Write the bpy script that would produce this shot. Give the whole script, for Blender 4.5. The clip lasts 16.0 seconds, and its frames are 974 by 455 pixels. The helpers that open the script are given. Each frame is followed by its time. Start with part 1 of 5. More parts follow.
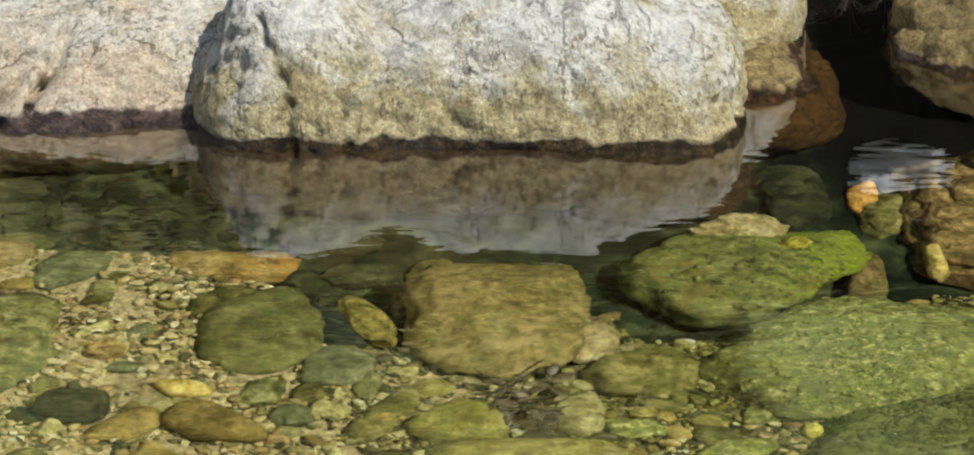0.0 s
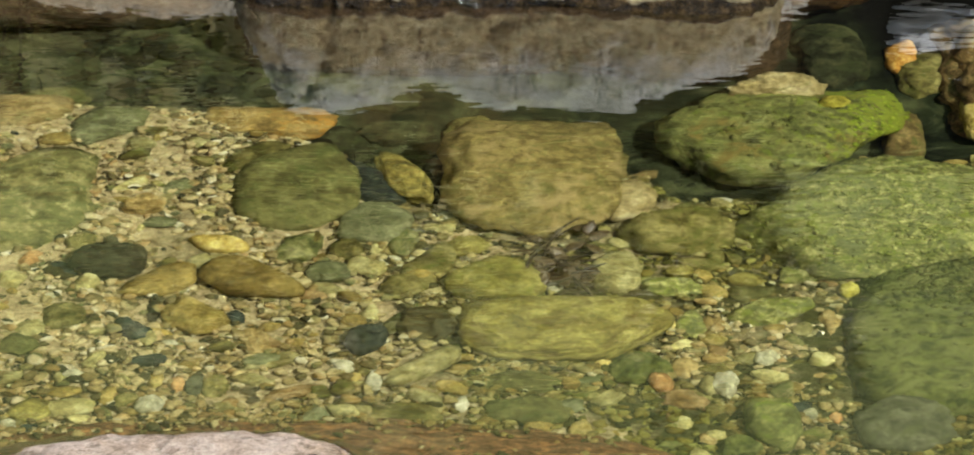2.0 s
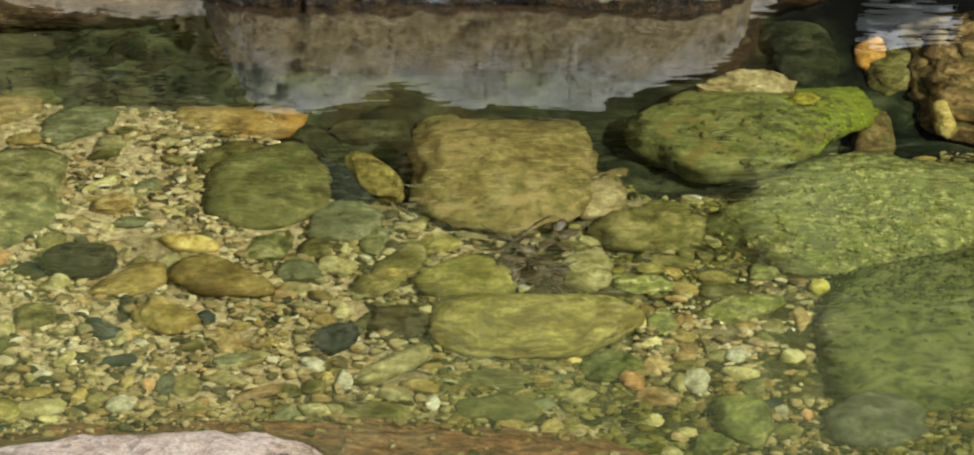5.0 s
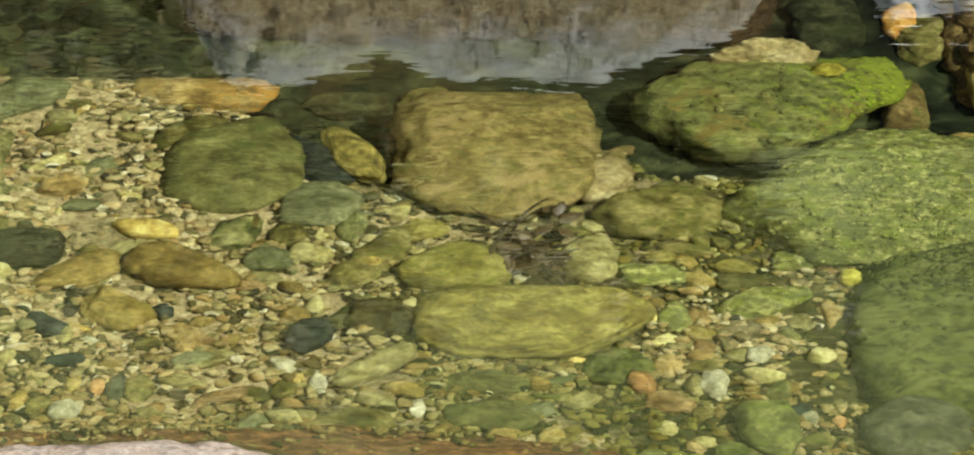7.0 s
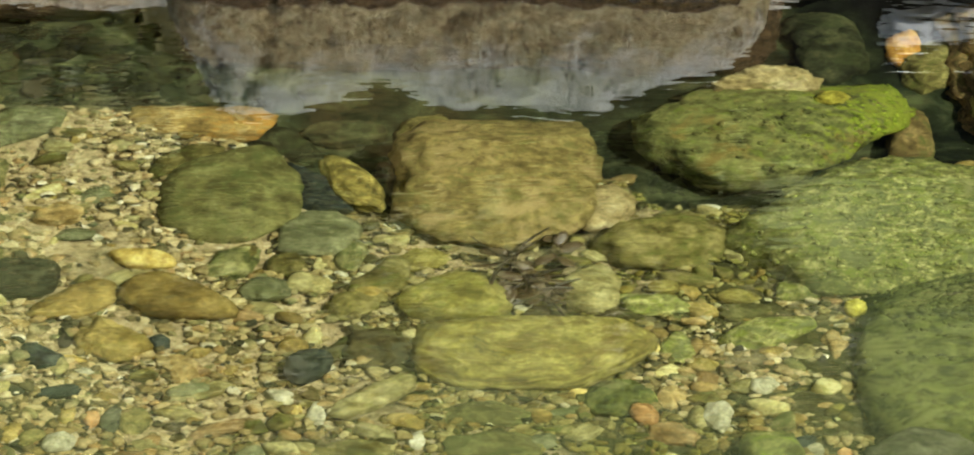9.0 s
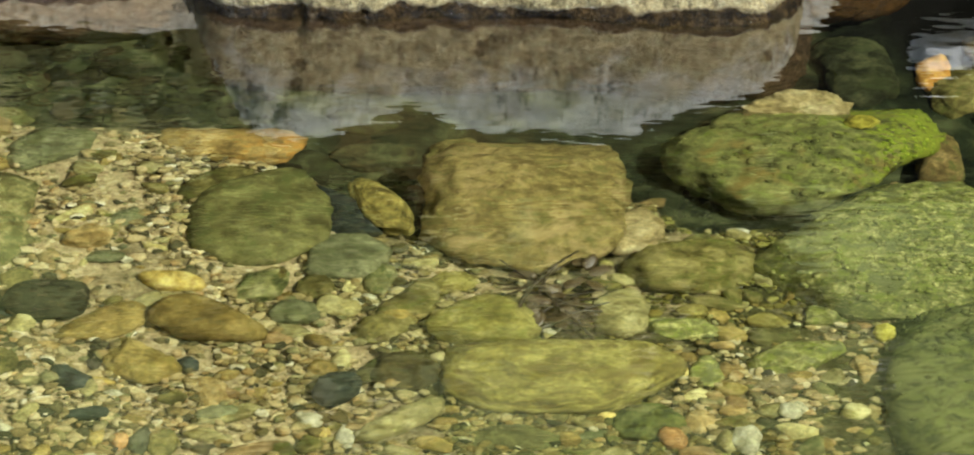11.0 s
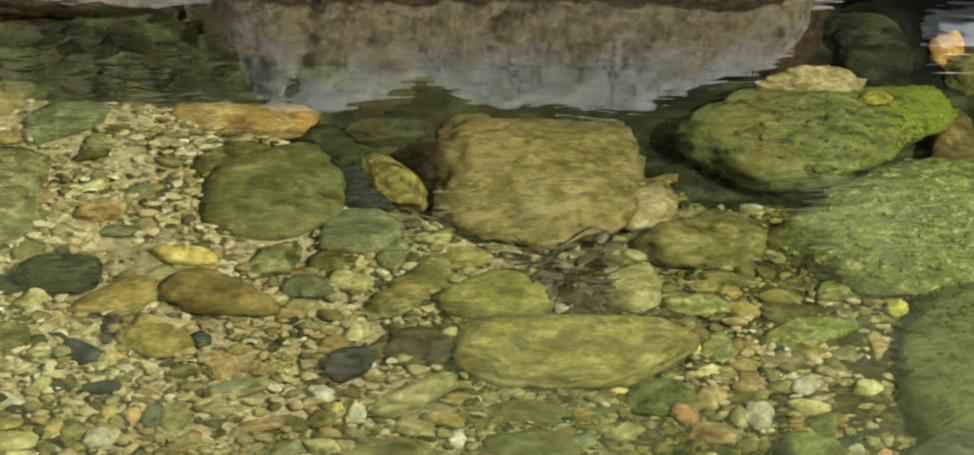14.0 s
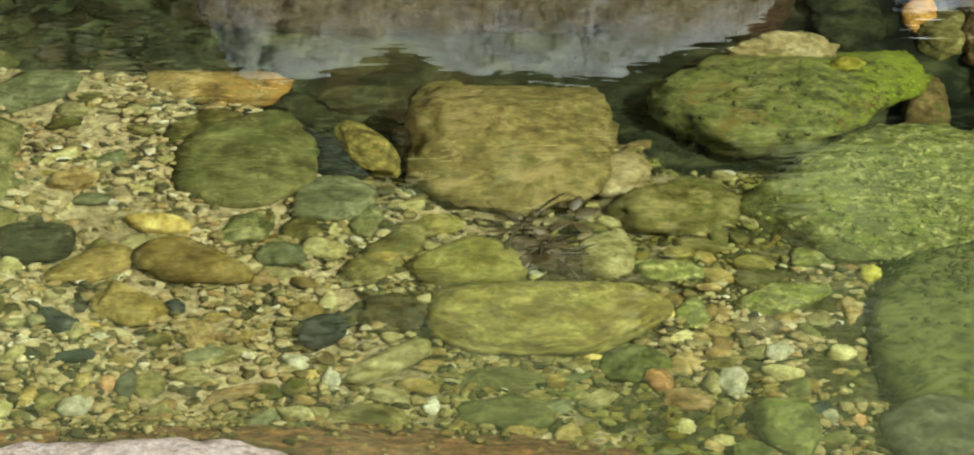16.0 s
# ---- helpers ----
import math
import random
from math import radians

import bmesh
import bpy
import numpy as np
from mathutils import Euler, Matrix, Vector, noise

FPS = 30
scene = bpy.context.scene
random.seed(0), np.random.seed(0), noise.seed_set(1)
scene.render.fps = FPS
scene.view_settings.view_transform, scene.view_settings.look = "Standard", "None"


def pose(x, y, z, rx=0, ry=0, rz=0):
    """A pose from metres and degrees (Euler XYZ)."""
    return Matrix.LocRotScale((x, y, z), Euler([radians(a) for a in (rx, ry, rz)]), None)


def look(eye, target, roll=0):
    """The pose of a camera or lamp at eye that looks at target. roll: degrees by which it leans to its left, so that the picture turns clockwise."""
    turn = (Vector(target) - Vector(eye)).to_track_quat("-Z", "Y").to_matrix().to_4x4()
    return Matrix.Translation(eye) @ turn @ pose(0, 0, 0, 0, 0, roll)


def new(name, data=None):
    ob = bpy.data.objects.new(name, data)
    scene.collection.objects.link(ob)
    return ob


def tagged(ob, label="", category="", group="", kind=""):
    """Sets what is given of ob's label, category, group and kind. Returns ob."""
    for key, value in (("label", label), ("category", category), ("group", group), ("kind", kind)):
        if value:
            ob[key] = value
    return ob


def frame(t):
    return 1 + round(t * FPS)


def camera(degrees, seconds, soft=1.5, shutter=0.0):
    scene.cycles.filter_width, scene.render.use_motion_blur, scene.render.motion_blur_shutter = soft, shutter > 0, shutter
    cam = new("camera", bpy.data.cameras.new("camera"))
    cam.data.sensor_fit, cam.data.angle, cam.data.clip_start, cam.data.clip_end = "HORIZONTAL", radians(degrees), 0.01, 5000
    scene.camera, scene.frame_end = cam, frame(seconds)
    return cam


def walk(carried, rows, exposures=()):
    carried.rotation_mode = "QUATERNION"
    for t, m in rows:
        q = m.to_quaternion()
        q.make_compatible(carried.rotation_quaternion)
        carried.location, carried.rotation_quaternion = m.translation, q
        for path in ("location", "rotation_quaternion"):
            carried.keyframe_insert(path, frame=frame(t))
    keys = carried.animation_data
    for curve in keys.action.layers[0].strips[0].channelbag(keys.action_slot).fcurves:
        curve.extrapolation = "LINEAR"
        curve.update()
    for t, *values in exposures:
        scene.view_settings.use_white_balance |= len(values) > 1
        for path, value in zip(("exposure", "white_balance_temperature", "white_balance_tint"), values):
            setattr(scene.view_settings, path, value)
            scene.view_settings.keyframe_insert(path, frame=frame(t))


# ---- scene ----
# The camera: a long lens on the near bank, panned by hand, moved nearer once.
cam = camera(16.0, 16.0, soft=1.9)
EYE = Vector((0.000, 0.000, 2.789))
AHEAD = Vector((0.0000, 0.8977, -0.4407))


def aimed(nearer, yaw, pitch, roll):
    """The pose of the camera: metres moved ahead, and its turn in degrees."""
    e = EYE + AHEAD * nearer
    w, p = radians(yaw), radians(pitch)
    return look(e, e + Vector((-math.sin(w) * math.cos(p), math.cos(w) * math.cos(p), math.sin(p))), roll)


ROWS = [
    (0, 0.000, -0.440, -22.632, -0.109),
    (0.5, 0.000, -0.298, -23.153, -0.052),
    (1, 0.000, -0.224, -23.559, 0.029),
    (1.5, 0.000, -0.096, -24.170, 0.087),
    (2, 0.000, 0.232, -24.990, -0.046),
    (2.5, 0.000, 0.312, -25.261, 0.001),
    (3, 0.000, 0.233, -25.323, 0.029),
    (3.5, 0.000, 0.123, -25.249, 0.090),
    (4, 0.000, 0.000, -25.000, 0.000),
    (4.5, 0.000, -0.364, -24.993, 0.055),
    (5, 0.000, -0.308, -25.017, -0.073),
    (5.1, 0.0, -0.328, -24.997, -0.05),
    (5.2, -0.535, -0.357, -25.168, -0.040),
    (7.3, 0.765, -0.565, -25.146, 0.086),
    (7.5, 0.765, -0.634, -25.063, 0.079),
    (8, 0.765, -0.466, -24.956, -0.008),
    (8.5, 0.765, -0.491, -24.848, 0.035),
    (8.7, 0.765, -0.523, -24.759, 0.002),
    (10.8, 0.765, -0.022, -24.338, 0.000),
    (11, 0.765, 0.028, -24.267, -0.018),
    (11.5, 0.765, 0.337, -24.163, -0.020),
    (12, 0.765, 0.245, -24.161, -0.158),
    (12.5, 0.765, 0.220, -24.151, 0.018),
    (13, 0.765, 0.352, -24.185, -0.012),
    (13.5, 0.765, 0.304, -24.406, 0.006),
    (14, 0.765, 0.260, -24.676, 0.031),
    (14.5, 0.765, 0.176, -24.931, -0.048),
    (15, 0.765, 0.111, -24.874, -0.107),
    (15.5, 0.765, -0.310, -24.960, 0.099),
    (16, 0.765, -0.223, -25.224, 0.012),
]
walk(cam, [(t, aimed(d, yaw, pitch, roll)) for t, d, yaw, pitch, roll in ROWS],
     [(0.0, -0.27, 6500, 8), (1.2, -0.34, 6500, 9), (2.0, -0.17, 6500, 8), (3.0, -0.18, 6500, 8), (5.0, -0.21, 6500, 5), (8.0, -0.03, 6500, 3), (12.5, -0.12, 6400, 4), (14.8, -0.24, 6280, 1), (15.4, -0.19, 6260, -2), (16.0, -0.08, 6250, -2)])

# ---- world and sun ----
SUN_FROM = Vector((0.44, -0.34, 0.83)).normalized()
world = bpy.data.worlds.new("sky")
scene.world = world
world.use_nodes = True
wn, wl = world.node_tree.nodes, world.node_tree.links
sky = wn.new("ShaderNodeTexSky")
sky.sky_type, sky.sun_disc = "NISHITA", False
sky.sun_elevation = math.asin(SUN_FROM.z)
sky.sun_rotation = math.atan2(SUN_FROM.x, SUN_FROM.y)
wl.new(sky.outputs["Color"], wn["Background"].inputs["Color"])
wn["Background"].inputs["Strength"].default_value = 0.13
sun = new("sun", bpy.data.lights.new("sun", "SUN"))
sun.data.energy, sun.data.angle, sun.data.color = 4.8, radians(0.53), (1.0, 0.96, 0.90)
sun.matrix_world = look(SUN_FROM * 20, (0, 0, 0))


# ---- materials ----
def srgb(r, g, b):
    return tuple((v / 255 / 12.92 if v < 10 else ((v / 255 + 0.055) / 1.055) ** 2.4) for v in (r, g, b)) + (1.0,)


def shader(name, rough=0.8, spec=0.2):
    """A new material, its nodes, links and main shader."""
    m = bpy.data.materials.new(name)
    m.use_nodes = True
    n, l = m.node_tree.nodes, m.node_tree.links
    b = n["Principled BSDF"]
    b.inputs["Roughness"].default_value = rough
    b.inputs["Specular IOR Level"].default_value = spec
    return m, n, l, b


def node(n, kind, **values):
    k = n.new(kind)
    for key, v in values.items():
        k.inputs[key].default_value = v
    return k


def noise_node(n, l, coords, scale, detail=6.0, rough=0.6, warp=0.0):
    k = node(n, "ShaderNodeTexNoise", Scale=scale, Detail=detail, Roughness=rough, Distortion=warp)
    l.new(coords, k.inputs["Vector"])
    return k.outputs["Fac"]


def ramp(n, l, fac, *stops):
    k = n.new("ShaderNodeValToRGB")
    e = k.color_ramp.elements
    while len(e) < len(stops):
        e.new(0.5)
    for el, (at, c) in zip(e, stops):
        el.position, el.color = at, c
    l.new(fac, k.inputs["Fac"])
    return k.outputs["Color"]


GREY0, GREY1 = (0, 0, 0, 1), (1, 1, 1, 1)


def mix(n, l, fac, a, b, how="MIX"):
    k = n.new("ShaderNodeMix")
    k.data_type, k.blend_type = "RGBA", how
    for sock, v in ((k.inputs[0], fac), (k.inputs[6], a), (k.inputs[7], b)):
        if hasattr(v, "is_linked"):
            l.new(v, sock)
        else:
            sock.default_value = v
    return k.outputs[2]


def maths(n, l, op, a, b=0.0, clamp=False):
    k = n.new("ShaderNodeMath")
    k.operation, k.use_clamp = op, clamp
    for sock, v in ((k.inputs[0], a), (k.inputs[1], b)):
        if hasattr(v, "is_linked"):
            l.new(v, sock)
        else:
            sock.default_value = v
    return k.outputs[0]


def bump(n, l, b, height, strength, distance):
    k = node(n, "ShaderNodeBump", Strength=strength, Distance=distance)
    l.new(height, k.inputs["Height"])
    l.new(k.outputs["Normal"], b.inputs["Normal"])


def stone_material(name, low, mid, high, scale=14.0, film=None, film_at=0.55, relief=0.7, band=0.0, second=None, second_at=0.58, bloom=None):
    """Stone under water: three mottled tones, fine grain, and a film of algae or silt in patches (film)."""
    m, n, l, b = shader(name, 0.85, 0.08)
    tc = n.new("ShaderNodeNewGeometry").outputs["Position"]
    if band:
        mp = node(n, "ShaderNodeMapping", Scale=(1.0, 1.0, band), Rotation=(0.5, 0.3, 0.0))
        l.new(tc, mp.inputs["Vector"])
        tc = mp.outputs["Vector"]
    info = n.new("ShaderNodeObjectInfo").outputs["Random"]
    big = noise_node(n, l, tc, scale, 8, 0.7, 0.3)
    fine = noise_node(n, l, tc, 95, 5, 0.75)
    blotch = noise_node(n, l, tc, 42, 4, 0.65, 0.3)
    col = ramp(n, l, big, (0.39, srgb(*low)), (0.5, srgb(*mid)), (0.61, srgb(*high)))
    tone = maths(n, l, "ADD", maths(n, l, "MULTIPLY", fine, 0.55), maths(n, l, "MULTIPLY", blotch, 0.45))
    col = mix(n, l, 1.0, col, ramp(n, l, tone, (0.32, (0.20, 0.20, 0.19, 1)), (0.5, (0.5, 0.5, 0.49, 1)), (0.68, (0.84, 0.84, 0.82, 1))), "OVERLAY")
    if film:
        patch = noise_node(n, l, tc, scale * 0.8, 7, 0.75, 1.2)
        k = ramp(n, l, patch, (film_at - 0.06, GREY0), (film_at + 0.06, GREY1))
        col = mix(n, l, k, col, srgb(*film))
    if second:
        patch = noise_node(n, l, tc, scale * 0.45, 6, 0.7, 0.8)
        col = mix(n, l, ramp(n, l, patch, (second_at - 0.05, GREY0), (second_at + 0.05, GREY1)), col, srgb(*second))
    if bloom:
        start, colour = bloom
        xyz = n.new("ShaderNodeSeparateXYZ")
        l.new(tc, xyz.inputs[0])
        reach = maths(n, l, "ADD", xyz.outputs["X"], maths(n, l, "MULTIPLY", maths(n, l, "SUBTRACT", blotch, 0.5), 0.9))
        grown = node(n, "ShaderNodeMapRange", **{"From Min": start, "From Max": start + 0.12})
        l.new(reach, grown.inputs["Value"])
        col = mix(n, l, maths(n, l, "MULTIPLY", grown.outputs[0], 0.85), col, srgb(*colour))
    shade = maths(n, l, "MULTIPLY_ADD", info, 0.3)
    shade.node.inputs[2].default_value = 0.80
    hsv = node(n, "ShaderNodeHueSaturation", Saturation=0.97)
    l.new(col, hsv.inputs["Color"])
    l.new(shade, hsv.inputs["Value"])
    l.new(hsv.outputs["Color"], b.inputs["Base Color"])
    h = maths(n, l, "ADD", big, maths(n, l, "MULTIPLY", fine, 0.35))
    bump(n, l, b, h, relief * 0.7, 0.006)
    return m


BROWN = stone_material("brown_stone", (98, 86, 46), (134, 118, 66), (158, 142, 86), 26, (116, 112, 58), 0.56, relief=0.5, second=(166, 146, 94), second_at=0.57)
MOSSY = stone_material("algae_stone", (82, 84, 44), (110, 113, 60), (138, 137, 78), 20, (120, 134, 44), 0.60, relief=0.6, second=(134, 118, 60), second_at=0.60, bloom=(0.70, (134, 144, 38)))
TAN = stone_material("tan_stone", (98, 80, 44), (142, 120, 72), (172, 150, 100), 12, (112, 104, 54), 0.6)
TANMOSS = stone_material("half_mossy_tan_stone", (90, 76, 42), (126, 106, 62), (152, 130, 82), 16, (92, 96, 44), 0.56)
TANLIGHT = stone_material("pale_tan_stone", (136, 119, 74), (176, 158, 108), (200, 186, 138), 14, (138, 130, 76), 0.62)
YELLOWROUND = stone_material("yellow_green_stone", (100, 93, 44), (138, 130, 62), (163, 155, 84), 18, (134, 136, 62), 0.58, relief=0.4)
OLIVE = stone_material("pale_olive_stone", (80, 83, 40), (128, 128, 70), (186, 182, 116), 46, (126, 136, 54), 0.54, relief=0.5, second=(104, 108, 64), second_at=0.55)
DARKGREEN = stone_material("dark_algae_stone", (48, 54, 26), (72, 77, 36), (104, 106, 54), 30, (92, 99, 42), 0.55, relief=0.8, second=(110, 111, 62), second_at=0.56)
GREENSTREAK = stone_material("green_streaked_stone", (74, 74, 42), (116, 112, 66), (158, 150, 100), 20, (100, 102, 56), 0.54, second=(148, 138, 88), second_at=0.57)
LAYERED = stone_material("layered_tan_stone", (78, 62, 36), (140, 112, 68), (182, 152, 100), 18, (104, 98, 50), 0.56, band=5.0)
GREY = stone_material("grey_stone", (64, 64, 48), (88, 88, 66), (112, 110, 86), 26, (84, 88, 54), 0.57)
OLIVEBROWN = stone_material("olive_brown_stone", (70, 64, 28), (112, 104, 54), (146, 136, 82), 15, (94, 98, 40), 0.58)
YELLOWOLIVE = stone_material("yellow_olive_stone", (84, 74, 34), (128, 119, 56), (154, 146, 78), 14, (106, 92, 44), 0.56, relief=0.5, band=4.0)
DARKOLIVE = stone_material("dark_olive_stone", (72, 69, 37), (98, 95, 52), (120, 118, 70), 12, (82, 88, 44), 0.56, relief=0.4)
TEAL = stone_material("grey_green_stone", (86, 88, 58), (114, 116, 80), (142, 142, 102), 14, (98, 102, 60), 0.56)
# Kept dark: the dimness of the deep channel is put into the colour.
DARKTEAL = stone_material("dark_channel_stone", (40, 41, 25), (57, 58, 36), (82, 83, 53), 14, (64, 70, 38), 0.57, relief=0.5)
YELLOWSTRIPE = stone_material("striped_yellow_stone", (74, 66, 32), (134, 120, 58), (180, 164, 88), 16, (104, 104, 50), 0.6, band=5.0)
ORANGE = stone_material("rusty_stone", (112, 92, 48), (150, 126, 68), (176, 152, 92), 12, (160, 122, 58), 0.57, bloom=(-0.42, (172, 124, 44)))
MOTTLED = stone_material("mottled_stone", (78, 82, 44), (128, 126, 74), (172, 166, 114), 16, (92, 102, 52), 0.56)
BROWNFLAT = stone_material("brown_pebble", (96, 80, 36), (129, 109, 53), (154, 135, 74), 14, (100, 94, 40), 0.64, relief=0.4)
DARK = stone_material("dark_pebble", (40, 38, 26), (56, 53, 36), (76, 72, 50), 20, relief=0.4)
LIME = stone_material("lime_algae", (94, 110, 28), (124, 140, 36), (152, 162, 54), 50, (132, 150, 30), 0.56, relief=0.6)
BLACK = stone_material("blackish_pebble", (32, 38, 34), (46, 53, 47), (66, 74, 64), 24, relief=0.4)
YELLOW = stone_material("yellow_pebble", (164, 138, 62), (192, 168, 86), (212, 192, 118), 18, relief=0.4)
TANYELLOW = stone_material("tan_yellow_stone", (118, 100, 46), (152, 132, 68), (182, 162, 98), 16, (134, 124, 54), 0.58)
TANOLIVE = stone_material("tan_olive_stone", (112, 102, 58), (146, 138, 86), (172, 164, 112), 18, (122, 122, 62), 0.62)
WHITE = stone_material("white_quartz", (150, 146, 112), (180, 176, 142), (204, 200, 172), 26, (164, 150, 104), 0.62, relief=0.4)
PALEYELLOW = stone_material("pale_yellow_pebble", (152, 140, 84), (184, 174, 110), (208, 200, 140), 22, (140, 138, 70), 0.62, relief=0.4)
BRIGHTYELLOW = stone_material("lime_yellow_pebble", (150, 138, 44), (176, 166, 62), (196, 186, 88), 24, relief=0.3)
GOLDEN = stone_material("golden_orange_stone", (150, 100, 36), (192, 138, 52), (214, 168, 88), 30, (150, 116, 50), 0.6)
ORANGEPEB = stone_material("orange_pebble", (140, 98, 50), (170, 128, 74), (192, 154, 100), 24, relief=0.4)
ORANGETAN = stone_material("orange_tan_pebble", (128, 106, 58), (162, 138, 82), (188, 168, 114), 22, relief=0.4)
ORANGEBROWN = stone_material("orange_brown_pebble", (104, 82, 44), (134, 108, 64), (160, 136, 90), 22, relief=0.4)
DARKBROWN = stone_material("dark_brown_stone", (44, 38, 20), (66, 58, 32), (88, 80, 48), 18, (72, 76, 34), 0.6)


def gravel_material():
    """Loose gravel: each stone has its own tone."""
    m, n, l, b = shader("gravel", 0.85, 0.08)
    isl = n.new("ShaderNodeNewGeometry").outputs["Random Per Island"]
    tc = n.new("ShaderNodeTexCoord").outputs["Object"]
    isl = maths(n, l, "FRACT", maths(n, l, "ADD", maths(n, l, "MULTIPLY", isl, 0.8), noise_node(n, l, tc, 5, 3, 0.5)))
    col = ramp(n, l, isl, (0.0, srgb(60, 60, 46)), (0.09, srgb(92, 86, 58)), (0.20, srgb(128, 114, 76)), (0.32, srgb(168, 150, 106)),
               (0.44, srgb(136, 122, 82)), (0.58, srgb(190, 172, 128)), (0.69, srgb(108, 110, 72)), (0.77, srgb(166, 138, 92)), (0.86, srgb(200, 186, 146)), (0.94, srgb(182, 166, 124)), (1.0, srgb(224, 216, 190)))
    fine = noise_node(n, l, tc, 160, 4, 0.7)
    col = mix(n, l, 0.8, col, ramp(n, l, fine, (0.3, (0.34, 0.33, 0.3, 1)), (0.7, (0.75, 0.75, 0.72, 1))), "OVERLAY")
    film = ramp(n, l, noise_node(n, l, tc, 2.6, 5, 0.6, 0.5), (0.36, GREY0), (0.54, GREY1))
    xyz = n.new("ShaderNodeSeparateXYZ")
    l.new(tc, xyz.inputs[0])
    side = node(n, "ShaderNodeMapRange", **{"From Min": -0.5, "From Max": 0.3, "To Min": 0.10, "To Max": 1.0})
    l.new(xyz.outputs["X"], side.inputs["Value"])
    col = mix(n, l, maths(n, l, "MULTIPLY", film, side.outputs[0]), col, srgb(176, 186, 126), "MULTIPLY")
    # Browner and darker towards the near bank, in noisy patches.
    near = node(n, "ShaderNodeMapRange", **{"From Min": 5.75, "From Max": 5.35, "To Max": 0.75})
    l.new(maths(n, l, "ADD", xyz.outputs["Y"], maths(n, l, "MULTIPLY", maths(n, l, "SUBTRACT", noise_node(n, l, tc, 6, 5, 0.6, 0.5), 0.5), 1.6)), near.inputs["Value"])
    col = mix(n, l, near.outputs[0], col, srgb(204, 196, 172), "MULTIPLY")
    l.new(col, b.inputs["Base Color"])
    bump(n, l, b, fine, 0.5, 0.003)
    return m


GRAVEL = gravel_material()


def cobble_material():
    """Drowned cobbles: silt and algae tones darkened for deep water, each stone its own."""
    m, n, l, b = shader("deep_water_cobble", 0.85, 0.08)
    isl = n.new("ShaderNodeNewGeometry").outputs["Random Per Island"]
    tc = n.new("ShaderNodeTexCoord").outputs["Object"]
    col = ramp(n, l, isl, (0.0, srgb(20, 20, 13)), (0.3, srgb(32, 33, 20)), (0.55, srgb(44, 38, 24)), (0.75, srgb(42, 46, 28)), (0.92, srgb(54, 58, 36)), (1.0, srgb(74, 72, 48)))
    fine = noise_node(n, l, tc, 70, 4, 0.7)
    col = mix(n, l, 0.8, col, ramp(n, l, fine, (0.3, (0.3, 0.3, 0.27, 1)), (0.7, (0.72, 0.72, 0.7, 1))), "OVERLAY")
    l.new(col, b.inputs["Base Color"])
    bump(n, l, b, fine, 0.5, 0.004)
    return m


COBBLE = cobble_material()


